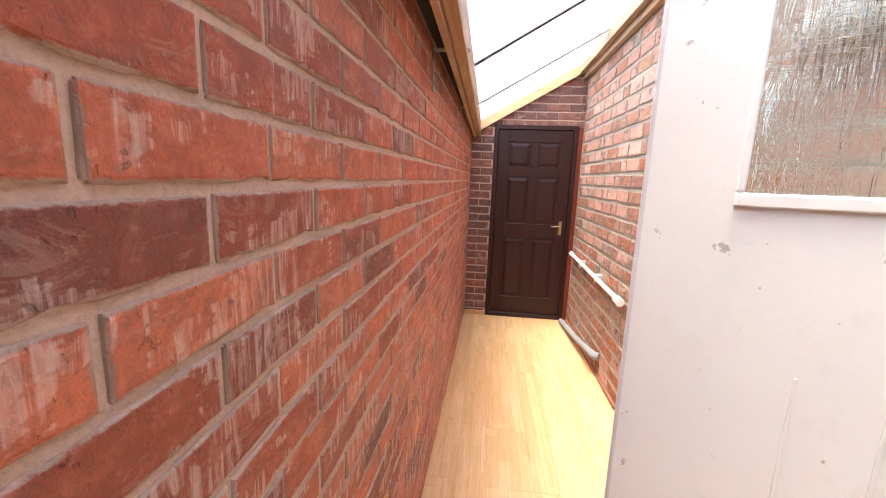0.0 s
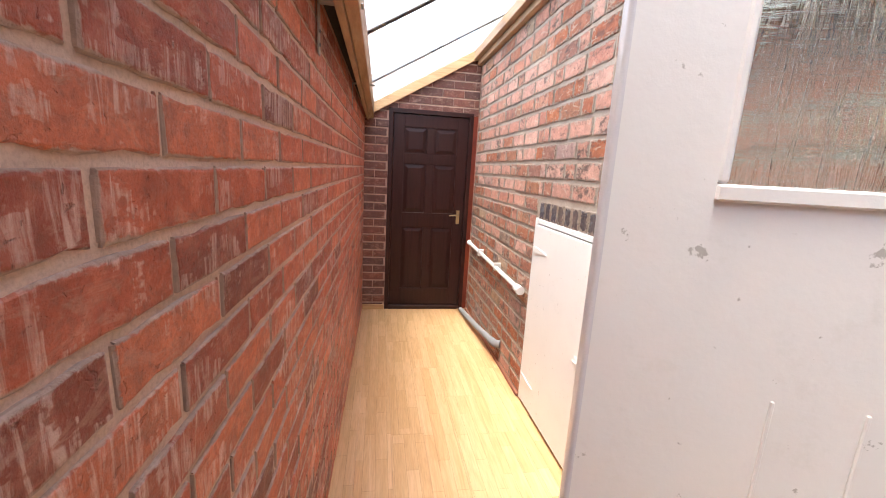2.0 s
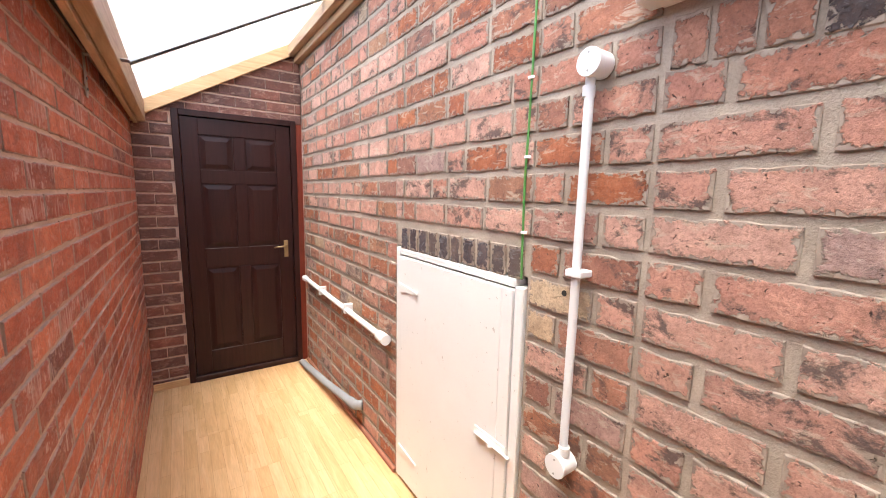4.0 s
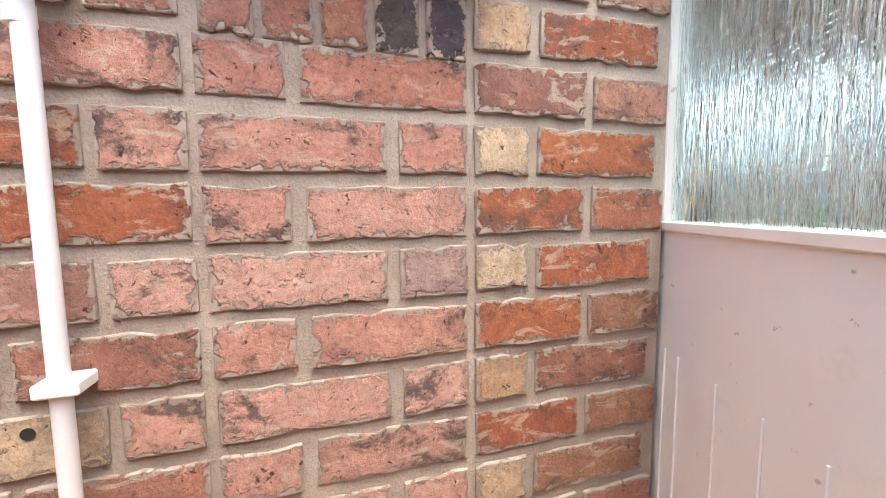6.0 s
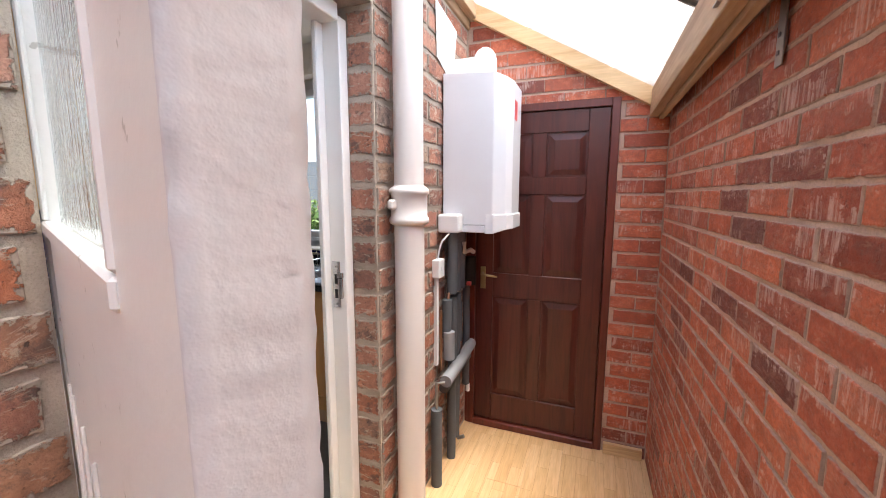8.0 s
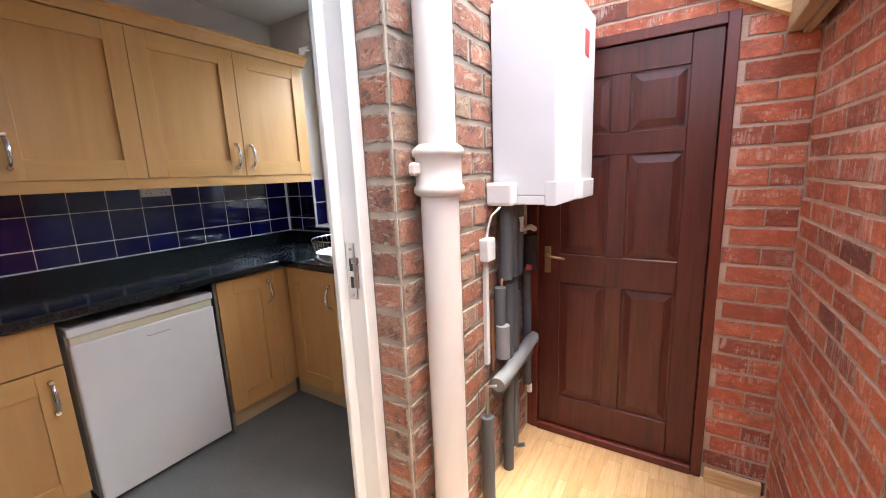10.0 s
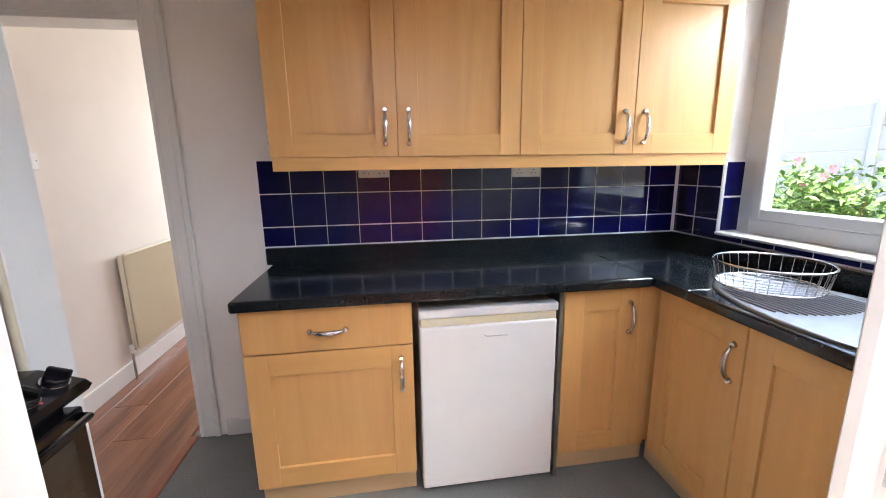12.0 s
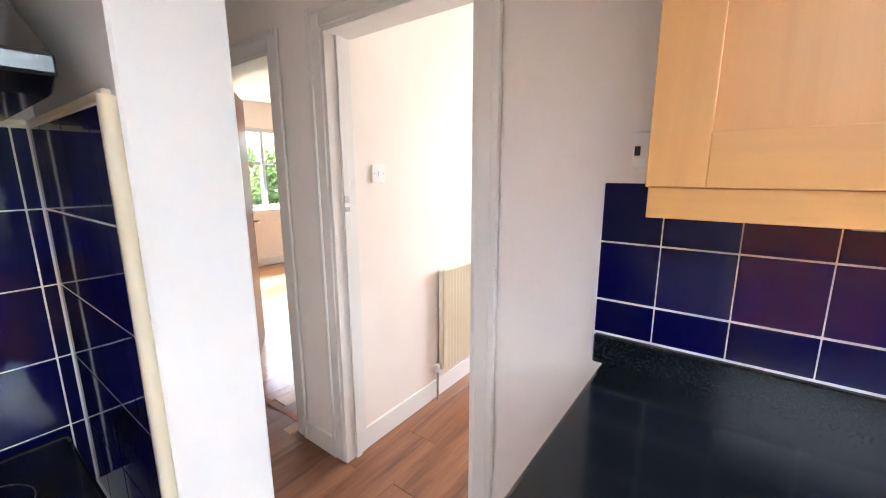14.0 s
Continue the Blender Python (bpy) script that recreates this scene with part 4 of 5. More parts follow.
def doorway(name, y0, y1, top, label):
    d = tagged(new(name), label, "", "", "structure")
    part("lining", boxes((KX - 0.004, KX + 0.13, y0, y0 + 0.028, KF, top), (KX - 0.004, KX + 0.13, y1 - 0.028, y1, KF, top), (KX - 0.004, KX + 0.13, y0 + 0.028, y1 - 0.028, top - 0.028, top), bevel=0.002), M_white, d)
    part("stop", boxes((KX + 0.05, KX + 0.085, y0 + 0.028, y0 + 0.04, KF, top - 0.028), (KX + 0.05, KX + 0.085, y1 - 0.04, y1 - 0.028, KF, top - 0.028), bevel=0.002), M_white, d)
    w = 0.085
    for t, o in ((0.010, 0.0), (0.017, 0.055)):
        part("architrave", boxes((KX - t, KX - 0.0002, y0 - w + 0.01, y0 + 0.01 - o, KF, top + w - 0.012), (KX - t, KX - 0.0002, y1 - 0.01 + o, y1 + w - 0.01, KF, top + w - 0.012),
                                 (KX - t, KX - 0.0002, y0 + 0.0101 - o, y1 - 0.0101 + o, top - 0.01 + o, top + w - 0.012), bevel=0.005), M_white, d)
    return d


d1 = doorway("door_1", 1.226, 1.988, KF + 1.99, "white gloss doorway to the hall with no door")
part("latch_keep", boxes((KX + 0.01, KX + 0.035, 1.2541, 1.2565, 1.415, 1.46), bevel=0.001), M_zinc, d1)
part("hinge_mark", boxes((KX + 0.052, KX + 0.078, 1.946, 1.9475, 1.44, 1.46), (KX + 0.052, KX + 0.078, 1.946, 1.9475, 1.48, 1.51)), M_zinc, d1)
d2 = doorway("door_2", 2.35, 3.16, KF + 1.97, "white gloss doorway with the brown door open into the room")
part("threshold", boxes((KX + 0.04, KX + 0.07, 2.379, 3.131, KF - 0.004, KF + 0.004), bevel=0.001), M_terracotta, d2)
rd = thing("room_door", "open reddish brown panelled door with chrome handle into the far room", "door", "", pose(KX + 0.13, 3.15, 0, 0, 0, 56))
rl = part("door_leaf", boxes((0, 0.76, -0.035, 0, KF + 0.01, KF + 1.96), bevel=0.003), M_browndoor, rd)
for z0, z1 in ((0.45, 1.0), (1.2, 1.9)):
    part("panel", boxes((0.12, 0.64, -0.041, -0.0352, z0, z1), bevel=0.002), M_browndoor, rl)
part("handle", tube([(0.70, -0.035, 1.22), (0.70, -0.08, 1.22), (0.62, -0.085, 1.22)], 0.009, 8), M_chrome, rd, "chrome lever handle", True)
part("handle_plate", boxes((0.68, 0.72, -0.040, -0.0352, 1.15, 1.30), bevel=0.002), M_chrome, rd)

# bay window of the far room
bw = tagged(new("window_3"), "wide white casement window onto greenery", "", "", "structure")
fr = [(3.6, 6.6, 6.31, 6.37, 1.07, 1.13), (3.6, 6.6, 6.31, 6.37, 2.19, 2.25), (3.6, 6.6, 6.31, 6.37, 1.72, 1.77)]
xs = [3.6 + i * 0.49 for i in range(7)]
part("window_frame", boxes(*fr, *[(x, x + 0.055, 6.305, 6.375, 1.07, 2.25) for x in xs], bevel=0.004), M_upvc, bw)
for x in xs[:-1]:
    p = part("pane", boxes((x + 0.056, x + 0.489, 6.338, 6.342, 1.131, 1.719)), M_glass, bw)
    p.visible_shadow = False
part("window_sill", boxes((3.5, 6.7, 6.14, 6.299, 1.05, 1.08), bevel=0.005), M_white, bw)

# kitchen window
kw = tagged(new("window_1"), "white casement window over the sink with a garden view", "", "", "structure")
WX0, WX1, WY = 1.55, 2.675, KS - 0.10
part("window_frame", boxes((WX1 - 0.07, WX1, WY - 0.07, WY, 1.215, 2.42), (WX0, WX0 + 0.07, WY - 0.07, WY, 1.215, 2.42), (WX0 + 0.07, WX1 - 0.07, WY - 0.07, WY, 1.215, 1.285), (WX0 + 0.07, WX1 - 0.07, WY - 0.07, WY, 2.35, 2.42), bevel=0.004), M_upvc, kw)
part("sash", boxes((WX1 - 0.125, WX1 - 0.071, WY - 0.055, WY + 0.012, 1.286, 2.349), (WX0 + 0.071, WX0 + 0.125, WY - 0.055, WY + 0.012, 1.286, 2.349), (WX0 + 0.1251, WX1 - 0.1251, WY - 0.055, WY + 0.012, 1.286, 1.335), (WX0 + 0.1251, WX1 - 0.1251, WY - 0.055, WY + 0.012, 2.30, 2.349), bevel=0.005), M_upvc, kw)
p = part("pane", boxes((WX0 + 0.12, WX1 - 0.12, WY - 0.03, WY - 0.026, 1.33, 2.305)), M_glass, kw)
p.visible_shadow = False
part("window_sill", boxes((WX0, WX1 - 0.0, WY + 0.001, KS + 0.018, 1.205, 1.218), bevel=0.004), M_white, kw)
part("tile_trim", tube([(WX1 - 0.002, KS + 0.004, 1.21), (WX1 - 0.002, KS + 0.004, 1.56)], 0.007, 8), M_white, kw, "white tile trim", True)


# garden behind the window
structure("ground", boxes((-30, 40, -60, -1.7, -0.3, -0.1)), M_lino, "grey paved yard")
structure("ground_2", boxes((-30, 40, 6.5, 60, -0.3, -0.1)), M_foliage_dark, "front garden lawn")
fence = thing("fence", "pale concrete panel garden fence", "fence")
for i in range(14):
    for j in range(8):
        part("panel", boxes((-2 + i * 1.85, -0.15 + i * 1.85, -6.04, -6.0, -0.1 + j * 0.3, 0.195 + j * 0.3), bevel=0.006), M_fence, fence)
for i in range(15):
    part("post", boxes((-2.12 + i * 1.85, -2.02 + i * 1.85, -6.08, -5.96, -0.1, 2.35), bevel=0.01), M_fence, fence)


def bush(name, label, cx, cy, z0, r, h, n, mat_, seed, size=0.035, flowers=0):
    rn = random.Random(seed)
    b_ = thing(name, label, "shrub")
    stems = bmesh.new()
    for _ in range(9):
        a, t = rn.uniform(0, 6.28), rn.uniform(0.3, 0.8)
        tube([(cx, cy, z0), (cx + r * 0.4 * t * math.cos(a), cy + r * 0.4 * t * math.sin(a), z0 + h * 0.5), (cx + r * t * math.cos(a), cy + r * t * math.sin(a), z0 + h * 0.85)], [0.012, 0.008, 0.004], 5, False, stems)
    part("stems", stems, M_browndoor, b_)
    verts, faces = [], []
    lobes = [(rn.uniform(-0.6, 0.6) * r, rn.uniform(-0.6, 0.6) * r, rn.uniform(0.3, 0.9) * h, rn.uniform(0.25, 0.5) * r) for _ in range(14)]
    for _ in range(n):
        lx, ly, lz, lr = rn.choice(lobes)
        d = Vector((rn.gauss(0, 1), rn.gauss(0, 1), rn.gauss(0, 1))).normalized() * lr * rn.uniform(0.6, 1.05)
        c = Vector((cx + lx, cy + ly, z0 + lz)) + d
        m = Euler((rn.uniform(-0.9, 0.9), rn.uniform(-0.9, 0.9), rn.uniform(0, 6.28))).to_matrix()
        s = size * rn.uniform(0.6, 1.3)
        i = len(verts)
        for q in ((-s, 0, 0), (0, -s * 0.45, s * 0.12), (s, 0, -s * 0.1), (0, s * 0.45, s * 0.12)):
            verts.append(c + m @ Vector(q))
        faces.append((i, i + 1, i + 2, i + 3))
    me = bpy.data.meshes.new("leaves")
    me.from_pydata(verts, [], faces)
    me.materials.append(mat_)
    ob = new("leaves", me)
    ob.parent = b_
    if flowers:
        for _ in range(flowers):
            fb = bmesh.new()
            c = Vector((cx + rn.uniform(-r, r) * 0.7, cy + r * 0.6, z0 + h * rn.uniform(0.9, 1.2)))
            for k in range(5):
                a = k * 1.257
                v = [fb.verts.new(c + Vector(q)) for q in ((0, 0, 0), (0.04 * math.cos(a), 0.01, 0.04 * math.sin(a)), (0.05 * math.cos(a + 0.5), 0.012, 0.05 * math.sin(a + 0.5)), (0.04 * math.cos(a + 1), 0.01, 0.04 * math.sin(a + 1)))]
                fb.faces.new(v)
            part("flower", fb, M_flower, b_, "pink flower")
    return b_


bush("garden_shrub", "bright green leafy shrub with pink flowers by the fence", 4.45, -4.6, -0.1, 0.95, 1.5, 6500, M_foliage, 3, 0.05, 6)
bush("garden_shrub", "bright green low shrub against the fence panels", 2.2, -4.9, -0.1, 0.8, 1.3, 4000, M_foliage, 5, 0.05)
bush("dark_shrub", "tall dark green shrub at the end of the fence", 1.0, -5.2, -0.1, 0.9, 2.6, 4000, M_foliage_dark, 6, 0.05)
for i, (x, y) in enumerate(((5.2, 9.2), (6.6, 9.8), (7.8, 9.4), (4.2, 9.8))):
    bush("front_shrub", "green leafy shrub in the front garden beyond the window", x, y, -0.1, 1.0, 2.4, 3000, M_foliage, 20 + i, 0.07)


# pull handles
def bow_handle(parent, m, n=8):
    """A bowed bar 0.128 long along local z, standing off local -x."""
    pts, rad = [], []
    for i in range(n + 1):
        u = i / n
        z = (u - 0.5) * 0.128
        pts.append(m @ Vector((-0.030 * math.sin(math.pi * u) ** 0.6 - 0.002, 0, z)))
        rad.append(0.0056 + 0.0042 * math.sin(math.pi * u))
    h = part("handle", tube(pts, rad, 8), M_chrome, parent, "bowed brushed chrome handle", True)
    for z in (-0.064, 0.064):
        part("foot", tube([m @ Vector((0.0, 0, z)), m @ Vector((-0.012, 0, z))], [0.011, 0.008], 10), M_chrome, h, "", True)


def shaker(parent, name, y0, y1, z0, z1, x, frame=0.085, m=None):
    """A framed door that faces -x, as wide as y0 to y1."""
    m = m or Matrix()
    d = tagged(new(name), "", "")
    d.parent = parent
    for kind_, b4 in (("stile", (y0, y0 + frame, z0, z1)), ("stile", (y1 - frame, y1, z0, z1)), ("rail", (y0 + frame, y1 - frame, z0, z0 + frame)), ("rail", (y0 + frame, y1 - frame, z1 - frame, z1))):
        bm = boxes((x, x + 0.020) + b4, bevel=0.0012)
        bm.transform(m)
        part(kind_, bm, M_beech if kind_ == "stile" else M_beech_y, d)
    bm = boxes((x + 0.0125, x + 0.0185, y0 + frame - 0.004, y1 - frame + 0.004, z0 + frame - 0.004, z1 - frame + 0.004))
    bm.transform(m)
    part("panel", bm, M_beech, d)
    return d


# wall cabinets
CX = 2.62
edges = [0.692, 0.204, -0.303, -0.811, -1.288]
for k in (0, 2):
    y1, y0 = edges[k], edges[k + 2]
    cab = thing("wall_cabinet", "beech veneer double wall cabinet with framed doors over the worktop", "cabinet", "wall cabinets")
    part("carcass", boxes((CX + 0.022, KX - 0.003, y0 + 0.001, y1 - 0.001, 1.585, 2.28), bevel=0.001), M_beech, cab)
    ym = edges[k + 1]
    for a, b_, hy in ((y0, ym, ym - 0.046), (ym, y1, ym + 0.046)):
        d = shaker(cab, "door", a + 0.0015, b_ - 0.0015, 1.587, 2.278, CX)
        bow_handle(d, pose(CX, hy, 1.70))
pel = thing("light_pelmet", "beech light pelmet under the wall cabinets", "trim")
part("front_board", boxes((CX + 0.009, CX + 0.024, -1.286, 0.687, 1.535, 1.5865), bevel=0.001), M_beech_y, pel)
part("end_board", boxes((CX + 0.025, KX - 0.01, 0.668, 0.688, 1.535, 1.584), bevel=0.001), M_beech_y, pel)
corn = bmesh.new()
sec = [(CX + 0.02, 2.282), (CX - 0.005, 2.282), (CX - 0.012, 2.295), (CX - 0.03, 2.32), (CX - 0.045, 2.33), (CX - 0.045, 2.342), (CX + 0.02, 2.342)]
for (yA, yB) in ((-1.31, 0.717),):
    a = [corn.verts.new((x, yA, z)) for x, z in sec]
    b_ = [corn.verts.new((x, yB, z)) for x, z in sec]
    for i in range(len(sec)):
        j = (i + 1) % len(sec)
        corn.faces.new((a[i], a[j], b_[j], b_[i]))
    corn.faces.new(a[::-1])
    corn.faces.new(b_)
box(corn, CX + 0.0201, KX - 0.01, 0.69, 0.715, 2.282, 2.342)
bmesh.ops.recalc_face_normals(corn, faces=corn.faces)
tagged(finish("cornice", corn, M_beech), "beech cornice moulding on top of the wall cabinets", "trim")

# base units
FX = 2.41
bu = thing("drawer_unit", "beech base cabinet with one drawer over a framed door", "cabinet", "base units")
part("carcass", boxes((FX + 0.022, KX - 0.003, 0.182, 0.800, 0.318, 1.050), bevel=0.001), M_beech, bu)
dr = part("drawer_front", boxes((FX, FX + 0.02, 0.183, 0.799, 0.881, 1.048), bevel=0.0015), M_beech, bu)
for ya in (0.267, 0.7125):
    part("groove", boxes((FX - 0.0006, FX + 0.0004, ya, ya + 0.0025, 0.883, 1.046)), M_kick, dr)
bow_handle(dr, pose(FX, 0.494, 0.958, 90, 0, 0))
dd = shaker(bu, "door", 0.183, 0.799, 0.318, 0.876, FX)
bow_handle(dd, pose(FX, 0.229, 0.76))
part("plinth", boxes((FX + 0.05, FX + 0.066, 0.183, 0.799, KF, 0.316)), M_kick, bu)

fr_ = thing("fridge", "white under-counter fridge with a yellowed handle strip", "fridge")
part("cabinet_body", boxes((FX + 0.05, KX - 0.06, -0.402, 0.155, KF + 0.012, 1.0), bevel=0.006, seg=2), M_fridge, fr_)
part("door", boxes((FX + 0.002, FX + 0.047, -0.403, 0.156, KF + 0.02, 0.938), bevel=0.01, seg=3), M_fridge, fr_)
part("lid", boxes((FX - 0.002, FX + 0.0495, -0.405, 0.158, 0.972, 1.008), bevel=0.008, seg=3), M_fridge, fr_)
part("grip_strip", boxes((FX + 0.006, FX + 0.046, -0.398, 0.151, 0.938, 0.971), bevel=0.003), M_yellow, fr_, "yellowed plastic handle strip")
for ya, yb in ((-0.37, -0.21), (0.0, 0.12)):
    part("grip_recess", boxes((FX + 0.0045, FX + 0.0062, ya, yb, 0.944, 0.962), bevel=0.0005), M_cream, fr_, "moulded finger recess")
part("emblem", tube([(FX + 0.0008, -0.10 - 0.008 * i, 0.885 + (0.007 if i == 0 else 0.0035 * math.sin(i * 2.6))) for i in range(13)], 0.0012, 5), M_steel, fr_, "small chrome emblem")
for y in (-0.38, 0.13):
    part("foot", tube([(FX + 0.06, y, KF), (FX + 0.06, y, KF + 0.015)], 0.014, 10), M_dark, fr_)
tagged(finish("filler_panel", boxes((FX + 0.004, KX - 0.1, -0.427, -0.412, KF, 1.052)), M_zinc), "grey end panel beside the fridge", "panel")
bc = thing("corner_unit", "narrow beech base cabinet in the corner beside the fridge", "cabinet", "base units")
part("carcass", boxes((FX + 0.022, KX - 0.003, KS + 0.004, -0.428, 0.312, 1.050), bevel=0.001), M_beech, bc)
dd = shaker(bc, "door", -0.755, -0.430, 0.312, 1.045, FX)
bow_handle(dd, pose(FX, -0.717, 0.922))
part("corner_post", boxes((FX + 0.001, FX + 0.021, -0.83, -0.7565, 0.312, 1.045), bevel=0.002), M_beech, bc)
part("plinth", boxes((FX + 0.05, FX + 0.066, -0.86, -0.43, KF, 0.310)), M_kick, bc)
LY = -0.83
for i, (a, b_) in enumerate(((1.99, 2.385), (1.45, 1.987))):
    su = thing("sink_unit", "beech base cabinet with framed door under the sink", "cabinet", "base units")
    part("carcass", boxes((a + 0.001, b_ - 0.001 + (0.02 if i == 0 else 0), KS + 0.004, LY - 0.0225, 0.312, 1.050), bevel=0.001), M_beech, su)
    rot = pose(0, 0, 0, 0, 0, -90)
    dd = shaker(su, "door", a + 0.0015, b_ - 0.0015, 0.312, 1.045, -LY, 0.085, rot)
    bow_handle(dd, pose(a + 0.04 if i == 0 else b_ - 0.45, LY, 0.90, 0, 0, -90))
    part("plinth", boxes((a, b_ + (0.07 if i == 0 else 0), LY - 0.066, LY - 0.05, KF, 0.310)), M_kick, su)

# worktop, one piece in an L, with upstand
wt = thing("worktop", "glossy black speckled L-shaped worktop with a matching upstand", "worktop")
part("slab", boxes((2.372, KX - 0.002, -0.786, 0.815, 1.056, 1.097), bevel=0.010, seg=3), M_worktop, wt)
part("slab", boxes((1.43, 2.20, KS + 0.002, -0.787, 1.056, 1.097), (2.2005, KX - 0.002, KS + 0.002, -0.7875, 1.056, 1.0968), bevel=0.008, seg=3), M_worktop, wt)
part("upstand", boxes((KX - 0.024, KX - 0.003, KS + 0.025, 0.838, 1.094, 1.1755), (1.43, KX - 0.003, KS + 0.003, KS + 0.024, 1.094, 1.1755), bevel=0.004), M_worktop, wt)

# sink and drainer with a wire basket
sk = thing("sink", "stainless steel oval sink with ribbed round drainer set in the worktop", "sink")
CXS, CYS = 2.0, -1.04


def oval(cx, cy, rx, ry, z, n=40):
    return [(cx + rx * math.cos(2 * math.pi * i / n), cy + ry * math.sin(2 * math.pi * i / n), z) for i in range(n)]


rim = bmesh.new()
loops = []
for rx, ry, z in ((0.44, 0.235, 1.0975), (0.437, 0.232, 1.104), (0.42, 0.215, 1.103), (0.40, 0.20, 1.0995)):
    loops.append([rim.verts.new(p) for p in oval(1.86, CYS, rx, ry, z)])
for a, b_ in zip(loops, loops[1:]):
    for i in range(40):
        rim.faces.new((a[i], a[(i + 1) % 40], b_[(i + 1) % 40], b_[i]))
rim.faces.new(loops[-1])
bmesh.ops.recalc_face_normals(rim, faces=rim.faces)
part("drainer", rim, M_steel, sk, "", True)
rb = bmesh.new()
for i in range(-8, 9):
    y = CYS + i * 0.021
    hw = 0.36 * math.sqrt(max(0.05, 1 - (i / 9.5) ** 2))
    tube([(2.02 - hw * 0.35, y, 1.101), (2.02 + hw * 0.62, y, 1.101)], 0.003, 6, False, rb)
part("drainer_ribs", rb, M_steel, sk, "", True)
bowl = bmesh.new()
loops = [[bowl.verts.new(p) for p in oval(1.64, CYS, r, r, z, 28)] for r, z in ((0.175, 1.1005), (0.165, 1.1015), (0.16, 1.1012))]
for a, b_ in zip(loops, loops[1:]):
    for i in range(28):
        bowl.faces.new((a[i], a[(i + 1) % 28], b_[(i + 1) % 28], b_[i]))
bmesh.ops.recalc_face_normals(bowl, faces=bowl.faces)
part("bowl_rim", bowl, M_steel, sk, "", True)
# no hollow: a flat disc, black to give the shade of the bowl
part("bowl", tube([(1.64, CYS, 1.1009), (1.64, CYS, 1.1011)], 0.16, 28), M_black, sk, "flat black disc for the shade in the bowl")
bk = thing("dish_rack", "round chrome wire dish rack standing on the drainer", "dish rack")
part("rim", tube(oval(2.16, -1.07, 0.17, 0.17, 1.195, 32), 0.0045, 6, True), M_chrome, bk, "", True)
part("base_ring", tube(oval(2.16, -1.07, 0.155, 0.155, 1.115, 32), 0.0035, 6, True), M_chrome, bk, "", True)
wr = bmesh.new()
for i in range(30):
    a = 2 * math.pi * i / 30
    tube([(2.16 + 0.155 * math.cos(a), -1.07 + 0.155 * math.sin(a), 1.115), (2.16 + 0.17 * math.cos(a), -1.07 + 0.17 * math.sin(a), 1.195)], 0.0016, 5, False, wr)
for i in range(-9, 10):
    hw = 0.155 * math.sqrt(1 - (i / 10.0) ** 2)
    tube([(2.16 + i * 0.0155, -1.07 - hw, 1.117), (2.16 + i * 0.0155, -1.07 + hw, 1.117)], 0.0016, 5, False, wr)
tagged(part("wire", wr, M_chrome, bk, "", True), "", "", "", "stuff")


# sockets and switches
def socket(name, y0, y1, z0, z1, x, gangs=2):
    s = thing(name, "white twin socket plate on the blue tiles", "socket", "sockets over the worktop")
    part("plate", boxes((x - 0.011, x, y0, y1, z0, z1), bevel=0.003), M_plastic, s)
    for i in range(gangs):
        yc = y0 + (y1 - y0) * (i + 0.5) / gangs
        for dy, dz in ((-0.011, -0.012), (0.011, -0.012), (0, 0.004)):
            part("pin_hole", boxes((x - 0.0118, x - 0.0109, yc + dy - 0.003, yc + dy + 0.003, z0 + 0.03 + dz, z0 + 0.035 + dz)), M_dark, s)
        part("rocker", boxes((x - 0.0135, x - 0.0108, yc - 0.006, yc + 0.006, z0 + 0.055, z0 + 0.075), bevel=0.001), M_plastic, s)


socket("socket", 0.235, 0.383, 1.500, 1.586, KX - 0.0105)
socket("socket", -0.527, -0.379, 1.490, 1.576, KX - 0.0105)
sw = thing("cooker_switch", "small white switch plate beside the wall cabinet", "switch")
part("plate", boxes((KX - 0.010, KX, 0.70, 0.785, 1.62, 1.705), bevel=0.003), M_plastic, sw)
part("rocker", boxes((KX - 0.013, KX - 0.0099, 0.765, 0.778, 1.65, 1.672), bevel=0.001), M_dark, sw)
sw = thing("light_switch", "white light switch plate on the cream hall wall", "switch")
part("plate", boxes((3.205, 3.29, 1.966, 1.977, 1.563, 1.648), bevel=0.003), M_plastic, sw)
part("rocker", boxes((3.242, 3.253, 1.962, 1.9665, 1.593, 1.618), bevel=0.001), M_plastic, sw)
for x in (3.218, 3.277):
    part("screw", boxes((x - 0.003, x + 0.003, 1.9645, 1.9662, 1.603, 1.609)), M_zinc, sw)

# radiator in the hall
rad = thing("radiator", "cream ribbed panel radiator on the hall wall", "radiator")
pn = bmesh.new()
x, i = 3.74, 0
up_, lo_ = [], []
while x < 4.55:
    d = 1.900 if i % 2 else 1.910
    up_.append(pn.verts.new((x, d, 1.06)))
    lo_.append(pn.verts.new((x, d, 0.42)))
    x += 0.017
    i += 1
for k in range(len(up_) - 1):
    pn.faces.new((lo_[k], lo_[k + 1], up_[k + 1], up_[k]))
part("front_panel", pn, M_radiator, rad)
part("back_panel", boxes((3.735, 4.56, 1.915, 1.945, 0.42, 1.06), bevel=0.003), M_radiator, rad)
part("top_edge", boxes((3.735, 4.56, 1.898, 1.914, 1.055, 1.07), bevel=0.003), M_radiator, rad)
part("valve", tube([(3.715, 1.93, 0.42), (3.70, 1.93, 0.42), (3.70, 1.93, 0.47)], 0.014, 8), M_plastic, rad, "white valve head", True)
rad.location = (-0.03, 0.012, -0.03)
part("pipe", tube([(3.70, 1.93, KF + 0.03), (3.70, 1.93, 0.42), (3.735, 1.93, 0.43)], 0.0075, 8), M_zinc, rad, "", True)

